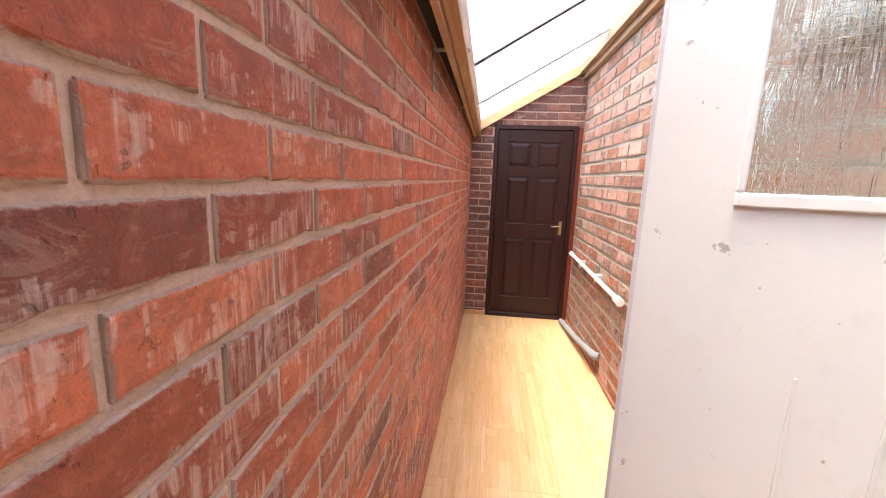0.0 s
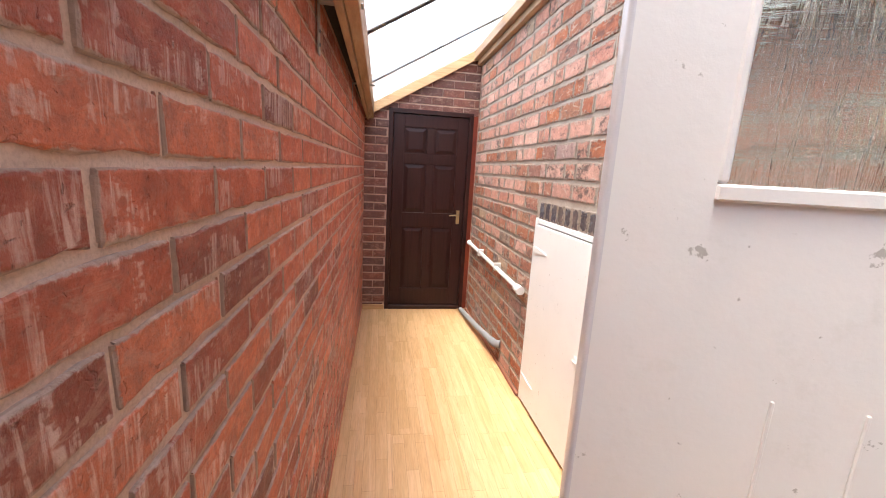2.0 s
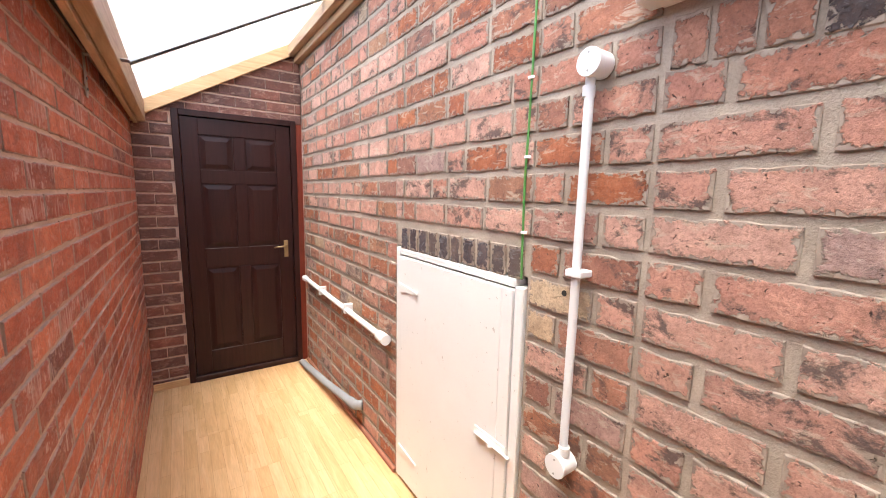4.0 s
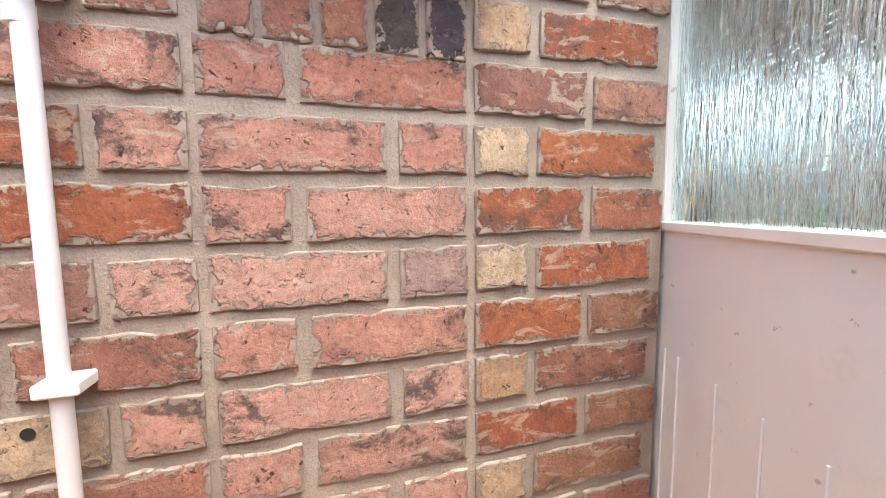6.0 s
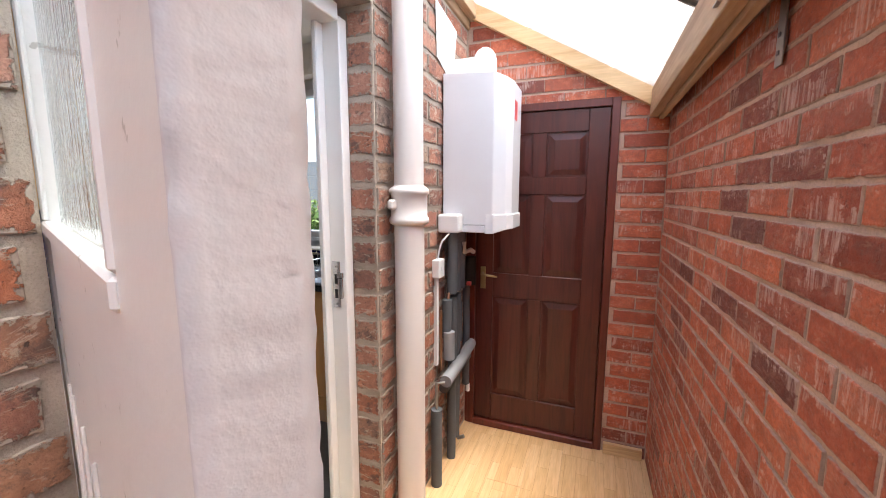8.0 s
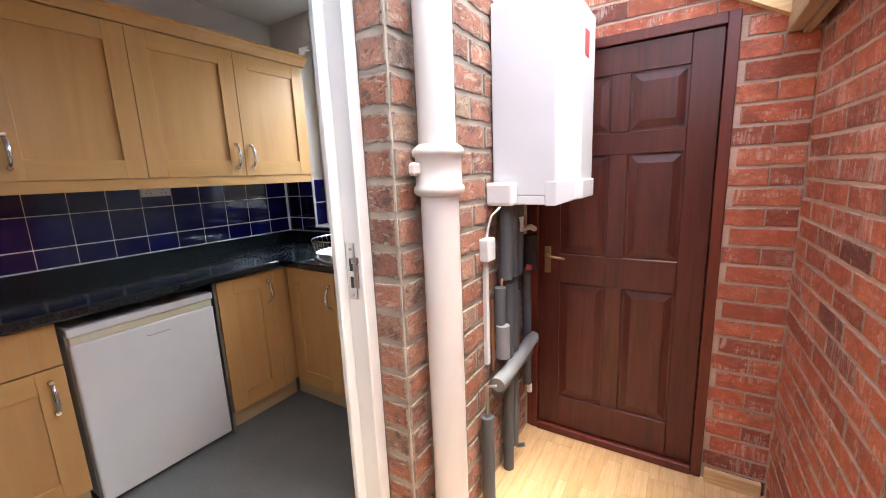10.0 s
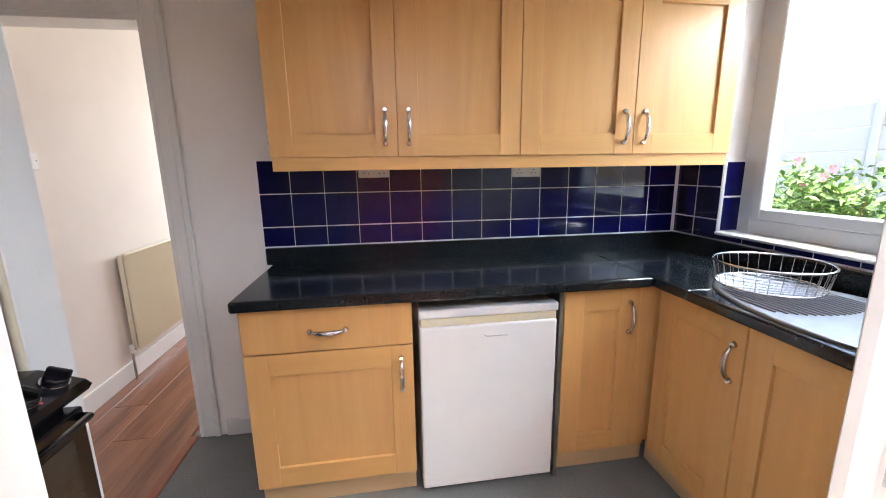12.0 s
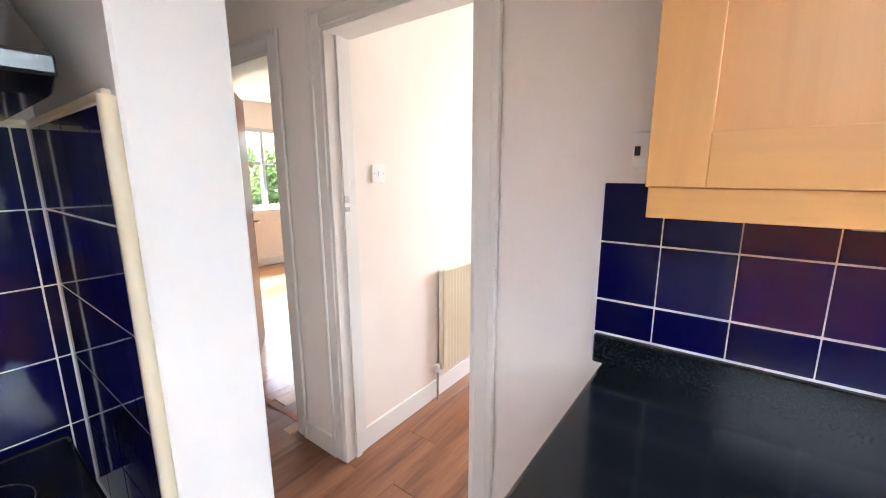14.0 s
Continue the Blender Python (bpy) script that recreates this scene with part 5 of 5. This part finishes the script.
# cooker with hood
ck = thing("cooker", "black freestanding electric cooker with knobs along the hob front", "cooker")
HZ = -0.018
part("body", boxes((1.47, 1.985, 1.055, 1.63, KF + 0.001, 1.03 + HZ), bevel=0.006, seg=2), M_black, ck)
hobm = bmesh.new()
sec = [(1.63, 1.032), (1.02, 1.032), (1.00, 1.040), (0.992, 1.052), (1.005, 1.066), (1.09, 1.095), (1.10, 1.098), (1.63, 1.098)]
a = [hobm.verts.new((1.465, y, z + HZ)) for y, z in sec]
b_ = [hobm.verts.new((2.0, y, z + HZ)) for y, z in sec]
for i in range(len(sec)):
    j = (i + 1) % len(sec)
    hobm.faces.new((a[i], a[j], b_[j], b_[i]))
hobm.faces.new(a[::-1])
hobm.faces.new(b_)
bmesh.ops.recalc_face_normals(hobm, faces=hobm.faces)
bmesh.ops.bevel(hobm, geom=[e for e in hobm.edges if abs(e.verts[0].co.x - e.verts[1].co.x) < 1e-4], offset=0.006, segments=2, affect="EDGES", profile=0.5)
part("hob_top", hobm, M_black, ck)
for x, y, r in ((1.86, 1.25, 0.085), (1.60, 1.25, 0.07), (1.86, 1.47, 0.07), (1.60, 1.47, 0.085)):
    part("hob_ring", tube(oval(x, y, r, r, 1.0985 + HZ, 28), 0.0012, 4, True), M_zinc, ck)
for i in range(6):
    x = 1.962 - 0.083 * i
    kb = part("knob", tube([(x, 1.045, 1.078 + HZ), (x, 1.038, 1.092 + HZ), (x, 1.036, 1.096 + HZ)], [0.025, 0.024, 0.021], 18), M_black, ck, "", True)
    part("knob_ring", tube([(x, 1.0458, 1.0765 + HZ), (x, 1.0432, 1.0825 + HZ)], [0.031, 0.0285], 20), M_silver, kb, "silver ring")
    grip = bmesh.new()
    box(grip, -0.0065, 0.0065, -0.024, 0.024, 0.0, 0.020, bevel=0.004, seg=2)
    grip.transform(pose(x, 1.036, 1.094 + HZ, 25, 0, 14 - 9 * i))
    part("knob_grip", grip, M_black, kb)
part("indicator_light", tube([(1.885, 1.018, 1.068 + HZ), (1.885, 1.0165, 1.0715 + HZ)], 0.004, 8), M_red, ck, "small red indicator light")
dr_ = part("oven_door", boxes((1.475, 1.982, 1.012, 1.0545, 0.42, 1.005 + HZ), bevel=0.006, seg=2), M_black, ck)
gl = paint("oven_glass", (0.03, 0.028, 0.026), 0.04)
part("oven_glass", boxes((1.52, 1.935, 1.0095, 1.0118, 0.50, 0.93), bevel=0.001), gl, dr_, "dark reflective oven glass")
part("markings", boxes(*[(1.80, 1.806, 1.0085, 1.0093, 0.86 - 0.03 * i, 0.868 - 0.03 * i) for i in range(5)]), M_plastic, dr_, "small printed marks")
part("door_handle", tube([(1.50, 1.01, 0.97), (1.50, 0.985, 0.97), (1.96, 0.985, 0.97), (1.96, 1.01, 0.97)], 0.009, 8), M_black, dr_, "", True)
part("drawer", boxes((1.475, 1.982, 1.014, 1.0545, KF + 0.03, 0.412), bevel=0.005, seg=2), M_black, ck)

hd = thing("cooker_hood", "black cooker hood visor projecting over the cooker", "hood")
hm = bmesh.new()
sec = [(1.64, 1.705), (1.25, 1.705), (1.203, 1.722), (1.203, 1.745), (1.64, 1.97)]
a = [hm.verts.new((1.47, y, z)) for y, z in sec]
b_ = [hm.verts.new((2.005, y, z)) for y, z in sec]
for i in range(len(sec)):
    j = (i + 1) % len(sec)
    hm.faces.new((a[i], a[j], b_[j], b_[i]))
hm.faces.new(a[::-1])
hm.faces.new(b_)
bmesh.ops.recalc_face_normals(hm, faces=hm.faces)
bmesh.ops.bevel(hm, geom=hm.edges[:], offset=0.003, segments=1, affect="EDGES")
part("visor", hm, M_black, hd)
part("filter", boxes((1.50, 1.965, 1.27, 1.60, 1.697, 1.7045)), M_dark, hd)


# pieces of walls and floors
def pebble_block(L, H, D, nu, nv, rn, rough, round_):
    """A brick face up to D proud of the origin plane: u along x, v along z, out along -y; its arris worn."""
    rim_w = 0.0022
    us = [-L / 2, -L / 2 + rim_w] + [(-0.5 + (i + rn.uniform(-0.25, 0.25)) / nu) * L for i in range(1, nu)] + [L / 2 - rim_w, L / 2]
    vs = [-H / 2, -H / 2 + rim_w, H / 2 - rim_w, H / 2]
    nu, nv = len(us) - 1, len(vs) - 1
    verts, faces = [], []
    cut = [rn.random() < 0.3 for _ in range(4)]
    edge_j = [[rn.uniform(-1, 1) * rough + (-rough * 2.2 if rn.random() < 0.12 else 0) for _ in range(nu + 1)] for _ in range(2)]
    for j in range(nv + 1):
        for i in range(nu + 1):
            rim_ = i in (0, nu) or j in (0, nv)
            u, v = us[i], vs[j]
            if i in (0, nu) and j in (0, nv):
                c = 0.007 if cut[(i > 0) * 2 + (j > 0)] else 0.002
                u, v = u - math.copysign(c, u), v - math.copysign(c, v)
            top = v > 0
            v += (1 if top else -1) * edge_j[top][i]
            u += rn.uniform(-rough, rough) * (0.8 if i in (0, 1, nu - 1, nu) else 0.3)
            verts.append((u, -D + (round_ if rim_ else 0) + rn.uniform(-rough, rough) * 0.3, v))
    w = nu + 1
    for j in range(nv):
        for i in range(nu):
            a_ = j * w + i
            faces.append((a_, a_ + 1, a_ + w + 1, a_ + w))
    loop = [i for i in range(w)] + [j * w + nu for j in range(1, nv + 1)] + [nv * w + i for i in range(nu - 1, -1, -1)] + [j * w for j in range(nv - 1, 0, -1)]
    back = []
    for k in loop:
        back.append(len(verts))
        verts.append((verts[k][0], 0.002, verts[k][2]))
    for k in range(len(loop)):
        n_ = (k + 1) % len(loop)
        faces.append((loop[k], back[k], back[n_], loop[n_]))
    return verts, faces


def face_maps(me, verts, halves):
    """halves: for each face, half the length and half the height of its brick; verts: each vertex's place on its own brick."""
    face, half = me.uv_layers.new(name="face"), me.uv_layers.new(name="half")
    a, b = [], []
    for p, h in zip(me.polygons, halves):
        for k in p.vertices:
            a += [verts[k][0], verts[k][2]]
            b += h
    face.data.foreach_set("uv", a)
    half.data.foreach_set("uv", b)


def block_library(name, sizes, mats, rough, round_, depth, variants=5, seed=1):
    rn = random.Random(seed)
    lib = {}
    for key, (L, H, nu) in sizes.items():
        lib[key] = []
        for _ in range(variants):
            v, f = pebble_block(L, H, depth, nu, 2, rn, rough, round_)
            me = bpy.data.meshes.new(name)
            me.from_pydata(v, [], f)
            me.materials.append(mats)
            face_maps(me, v, [(L / 2, H / 2)] * len(f))
            lib[key].append((me, v, f, (L / 2, H / 2)))
    return lib


def lay(parent, lib, spots, near, rn, mat_, stuff_name, most=300):
    """Spots: key, matrix, stretch. Near ones become parts, the rest one mesh."""
    picked = sorted(spots, key=near)[:most]
    ids = {id(s) for s in picked}
    V, F, own, halves = [], [], [], []
    for s in spots:
        key, m, sx = s
        me, v, f, h = rn.choice(lib[key])
        mm = m @ Matrix.Diagonal((sx, 1, 1, 1))
        if id(s) in ids:
            ob = new("brick", me)
            ob.parent = parent
            ob.matrix_basis = mm
        else:
            o = len(V)
            V += [mm @ Vector(p) for p in v]
            F += [tuple(o + i for i in q) for q in f]
            own += v
            halves += [h] * len(f)
    if V:
        me = bpy.data.meshes.new(stuff_name)
        me.from_pydata(V, [], F)
        me.materials.append(mat_)
        face_maps(me, own, halves)
        ob = new(stuff_name, me)
        ob.parent = parent
        tagged(ob, "", "", "", "stuff")


def fill_row(u0, u1, pattern, start, joint, sizes):
    """Bricks along a row from u0 to u1; cut ones at the ends."""
    out, u, k = [], start, 0
    while u < u1:
        key = pattern[k % len(pattern)]
        L = sizes[key][0]
        a_, b2 = max(u, u0), min(u + L, u1)
        if b2 - a_ > 0.025:
            out.append((key, (a_ + b2) / 2, (b2 - a_) / L))
        u += L + joint
        k += 1
    return out


rn = random.Random(11)
# party wall: stretcher bond
CW = 0.0772
wsz = {"s": (0.2255, 0.0668, 8)}
wlib = block_library("brick", wsz, M_brick_red, 0.0017, 0.0022, 0.0050, 12, 2)
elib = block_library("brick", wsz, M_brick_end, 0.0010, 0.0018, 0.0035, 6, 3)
spots = []
for r in range(28):
    z = 0.0436 + r * CW
    for key, u, s in fill_row(YS, YN, "s", (-1.6023 if r % 2 else -1.7253), 0.0095, wsz):
        ang = 90 + (1.35 if u < 0.7 else -0.97)
        spots.append((key, pose(xw(u) - 0.0075 + rn.uniform(-0.0012, 0.0012), u, z, rn.uniform(-0.6, 0.6), rn.uniform(-0.25, 0.25), ang), s))
lay(wall_west, wlib, spots, lambda s: abs(s[1].translation.y - 0.75) + 0.35 * abs(s[1].translation.z - 1.35), rn, M_brick_red, "brickwork")

wlib2 = block_library("brick", wsz, M_brick_red, 0.0012, 0.0020, 0.0035, 6, 9)
# end walls
for parent, yy, turn in ((wall_north, YN + 0.004, 0), (wall_south, YS - 0.004, 180)):
    x0, x1 = (0.012, 0.246) if turn == 0 else (0.000, 0.240)
    spots = []
    for r in range(36):
        z = 0.036 + r * 0.0850
        rows = [(x0, x1)] if z < 2.15 else ([(x0, 1.18)] if turn == 0 else [(x0, 1.14)])
        for a_, b2 in rows:
            if z > 2.15:
                a_ = max(a_, (z - 2.13 + 0.06) / 0.575)
            if b2 - a_ < 0.04:
                continue
            for key, u, s in fill_row(a_, b2, "s", x0 - (0.115 if r % 2 else 0.0), 0.010, {"s": (0.215, 0.0645, 5)}):
                spots.append((key, pose(u, yy, z, 0, 0, turn) @ Matrix.Diagonal((1, 1, 1.13, 1)), s))
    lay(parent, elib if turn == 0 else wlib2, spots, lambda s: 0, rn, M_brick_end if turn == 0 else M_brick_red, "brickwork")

# old house wall
CO, ZP = 0.1082, 1.099 - 10 * 0.1082
osz = {"s": (0.235, 0.088, 8), "h": (0.112, 0.088, 4), "l": (0.278, 0.088, 9), "b": (0.125, 0.088, 4)}
libs = {n: block_library("brick", osz, m_, 0.0024, 0.0020, 0.0058, 8, 5 + i) for i, (n, m_) in enumerate((("old", M_brick_old), ("pink", M_brick_pink), ("orange", M_brick_orange), ("buff", M_brick_buff)))}
mats_ = {"old": M_brick_old, "pink": M_brick_pink, "orange": M_brick_orange, "buff": M_brick_buff}
blib = block_library("brick", {"v": (0.066, 0.10, 2)}, M_brick_blue, 0.002, 0.003, 0.008, 5, 6)


def blocked(y, z):
    return (1.87 < y < 2.80 and z < 1.41) or (1.04 < y < 1.51 and 1.975 < z < 2.6) or (1.13 < y < 1.38 and 0.41 < z < 0.62)


def old_spot(u, z, s, x=XE):
    return pose(x + 0.002 + rn.uniform(-0.002, 0.002), u, z + rn.uniform(-0.002, 0.002), rn.uniform(-1.0, 1.0), rn.uniform(-0.8, 0.8), -90) @ Matrix.Diagonal((1, 1, rn.uniform(0.95, 1.02), 1)), s * rn.uniform(0.97, 1.0)


groups_ = {n: [] for n in libs}
zones = [(0.625, 1.055, 0), (1.068, 1.492, 1), (1.507, 1.875, 2), (1.875, 2.80, 3), (2.80, YN - 0.02, 4)]
for r in range(27):
    z = ZP + (r + 0.5) * CO
    if z > 2.76:
        break
    odd = r % 2
    for a_, b2, zi in zones:
        if (zi == 3 and z < 1.41) or (zi == 1 and 1.86 < z < 1.96):
            continue
        if zi == 0:
            u, row, k = b2, [], 0
            seq = "hl" if odd else "ss"
            while u > a_:
                key = seq[k % 2]
                L = osz[key][0]
                lo_u = max(u - L, a_)
                if u - lo_u > 0.03:
                    row.append((key, (u + lo_u) / 2, (u - lo_u) / L, "buff" if key == "h" and k == 0 else rn.choice(("orange", "orange", "old"))))
                u -= L + 0.016
                k += 1
        elif zi == 1:
            face_ = "pink" if z > 0.95 or rn.random() < 0.4 else "old"
            row = [("b", 1.068 + 0.0625, 1, face_), ("l", 1.492 - 0.139, 1, face_)] if odd else [("l", 1.068 + 0.139, 1, face_), ("b", 1.492 - 0.0625, 1, face_)]
        else:
            pat = ["sh", "hs"][odd] if zi == 2 else ["sshs", "hsss", "ssh"][r % 3]
            row = [(k_, u_, s_, rn.choice(("pink", "pink", "old", "pink", "orange") if z > 1.45 else ("old", "old", "buff" if zi == 2 else "pink", "orange", "pink") if z > 0.9 else ("old", "orange", "orange", "old", "pink"))) for k_, u_, s_ in fill_row(a_, b2, pat, a_ - (0.0 if zi == 2 else 0.11 * odd + 0.02), 0.014, osz)]
        for key, u, s, col in row:
            if not blocked(u, z):
                m_, s2 = old_spot(u, z, s)
                groups_[col].append((key, m_, s2))
for n in groups_:
    sp_ = groups_[n]
    far_ = sorted(sp_, key=lambda q: abs(q[1].translation.y - 1.3) + 0.3 * abs(q[1].translation.z - 1.3))
    lay(wall_east, libs[n], far_, lambda q: abs(q[1].translation.y - 1.3) + 0.3 * abs(q[1].translation.z - 1.3) + (0 if abs(q[1].translation.y - 1.5) < 0.95 else 50), rn, mats_[n], "brickwork", 75)
for i in range(10):
    ob = new("brick", rn.choice(blib["v"])[0])
    ob.parent, ob.matrix_basis = wall_east, pose(XE + 0.002, 1.935 + i * 0.0865, 1.342, 0, 0, -90) @ Matrix.Diagonal((1.05, 1, 1.08, 1))
for i in range(5):
    ob = new("brick", rn.choice(blib["v"])[0] if i < 2 else rn.choice(libs["old"]["h"])[0])
    ob.parent, ob.matrix_basis = wall_east, pose(XE + 0.002, 1.105 + i * 0.085, 1.905, 0, 0, -90) @ (Matrix.Diagonal((1.1, 1, 1.2, 1)) if i < 2 else Matrix.Diagonal((0.65, 1, 1.25, 1)))

# wall by the kitchen doorway, with its reveal
spots = []
for r in range(26):
    z = ZP + (r + 0.5) * CO
    u, k = -0.374, 0
    while u > YS:
        key = ("sh" if r % 2 else "hs")[k % 2]
        L = osz[key][0]
        lo_u = max(u - L, YS)
        if u - lo_u > 0.03:
            spots.append((key,) + old_spot((u + lo_u) / 2, z, (u - lo_u) / L, XS))
        u -= L + 0.016
        k += 1
    spots.append(("h", pose(XS + 0.060, -0.3705, z, 0, 0, 180), 0.98))
lay(wall_east_2, libs["old"], spots, lambda s: abs(s[1].translation.y + 0.4), rn, M_brick_old, "brickwork")

# tiles
tiles_me = bpy.data.meshes.new("tile")
tb = boxes((-0.0743, 0.0743, -0.007, 0.0, -0.0743, 0.0743), bevel=0.0012)
tb.to_mesh(tiles_me)
tb.free()
tiles_me.materials.append(M_tile)
TW = 0.1540
ROWS_Z = ((1.2275, 0.60), (1.3535, 1.02), (1.5085, 1.005))
back_ = structure("splashback_1", boxes((KX - 0.0117, KX - 0.0005, KS, 0.842, 1.1765, 1.588), (KX - 0.010, KX - 0.0005, 0.843, 0.851, 1.10, 1.594), (KX - 0.010, KX - 0.0005, 0.69, 0.8429, 1.5881, 1.595)), M_grout, "blue glazed wall tiles with pale grout over the worktop")


def lay_tile(parent, m, w=1.0, h=1.0):
    ob = new("tile", tiles_me)
    ob.parent = parent
    ob.matrix_basis = m @ Matrix.Diagonal((w, 1, h, 1))


for zc, h in ROWS_Z:
    for i in range(15):
        top, low = min(0.854 - i * TW, 0.8415), max(0.854 - (i + 1) * TW, KS + 0.012)
        if top - low > 0.02:
            lay_tile(back_, pose(KX - 0.006, (top + low) / 2, zc, 0, 0, -90), (top - low - 0.003) / 0.1486, h)
back2 = structure("splashback_2", boxes((WX1 - 0.0, KX - 0.014, KS + 0.0005, KS + 0.0117, 1.184, 1.588), (KW, WX1 - 0.001, KS + 0.0005, KS + 0.0117, 1.184, 1.204)), M_grout, "blue glazed tiles beside the window")
for zc, h in ROWS_Z:
    for i, (xc, w) in enumerate(((KX - 0.014 - 0.068, 0.9), (KX - 0.014 - 0.210, 0.93))):
        lay_tile(back2, pose(xc, KS + 0.006, zc, 0, 0, 180), w, h)
back3 = structure("window_reveal", boxes((WX1 - 0.0112, WX1 - 0.0005, WY + 0.001, KS, 1.22, 1.56)), M_grout, "blue tiles lining the window reveal")
for zc in (1.302, 1.468):
    lay_tile(back3, pose(WX1 - 0.0055, (WY + KS) / 2, zc, 0, 0, -90), 0.62, 1.06)
for i in range(8):
    ob = new("tile", tiles_me)
    ob.parent, ob.matrix_basis = back2, pose(2.6 - i * 0.152, KS + 0.006, 1.194, 0, 0, 180) @ Matrix.Diagonal((1, 1, 0.13, 1))

back4 = structure("splashback_3", boxes((2.0343, 2.0445, 1.162, 1.6515, 0.95, 1.697), (KW, 2.0342, 1.6403, 1.6515, 0.95, 1.697)), M_grout, "blue glazed wall tiles with pale grout round the cooker")
for j in range(5):
    zc = 1.6205 - j * 0.151
    for y0_, y1_ in ((1.172, 1.2415), (1.2445, 1.3925), (1.3955, 1.5435), (1.5465, 1.638)):
        lay_tile(back4, pose(2.040, (y0_ + y1_) / 2, zc, 0, 0, -90), (y1_ - y0_) / 0.1486, 0.996)
    lay_tile(back4, pose(2.0195, 1.646, zc, 0, 0, 0), 0.135, 0.996)
    for i in range(4):
        lay_tile(back4, pose(2.0080 - 0.076 - i * 0.152, 1.646, zc, 0, 0, 0), 1.0, 0.996)
part("tile_trim", tube([(2.036, 1.166, 0.95), (2.036, 1.166, 1.702)], 0.010, 8), M_cream, back4, "cream tile edging", True)
part("tile_trim", boxes((2.034, 2.044, 1.172, 1.645, 1.6972, 1.712), (KW, 2.033, 1.636, 1.646, 1.6972, 1.712), bevel=0.003), M_cream, back4, "cream tile edging")

# laminate boards
fp = bpy.data.objects["floor_passage"]
oak_me = bpy.data.meshes.new("board")
ob_ = boxes((-0.0968, 0.0968, -0.642, 0.642, -0.012, 0), bevel=0.0009)
ob_.to_mesh(oak_me)
ob_.free()
oak_me.materials.append(M_oak)
for i in range(7):
    for j in range(6):
        o = new("board", oak_me)
        o.parent = fp
        o.matrix_basis = pose(-0.02 + i * 0.194, YS + 0.3 + j * 1.285 - (i * 0.41) % 1.2, rn.uniform(-0.0003, 0.0003), 0, 0, 180 if (i + j) % 2 else 0)
fh = bpy.data.objects["floor_hall"]
for mat_, x0, x1, y0, y1 in ((M_walnut, 2.17, 6.0, 1.31, 3.4), (M_room_floor, 3.1, 6.9, 2.2, 6.3)):
    me = bpy.data.meshes.new("board")
    b5 = boxes((-0.6, 0.6, -0.0955, 0.0955, -0.012, 0), bevel=0.0012)
    b5.to_mesh(me)
    b5.free()
    me.materials.append(mat_)
    ny, nx = int((y1 - y0) / 0.192), int((x1 - x0) / 1.202) + 1
    for j in range(ny):
        for i in range(nx):
            if mat_ is M_walnut and y0 + j * 0.192 > 2.1 and i > 0:
                continue
            o = new("board", me)
            o.parent = fh
            o.matrix_basis = pose(x0 + 0.35 + i * 1.202 - (j * 0.37) % 0.7 + 0.25, y0 + 0.096 + j * 0.192, KF + (0.0002 if mat_ is M_walnut else -0.001))
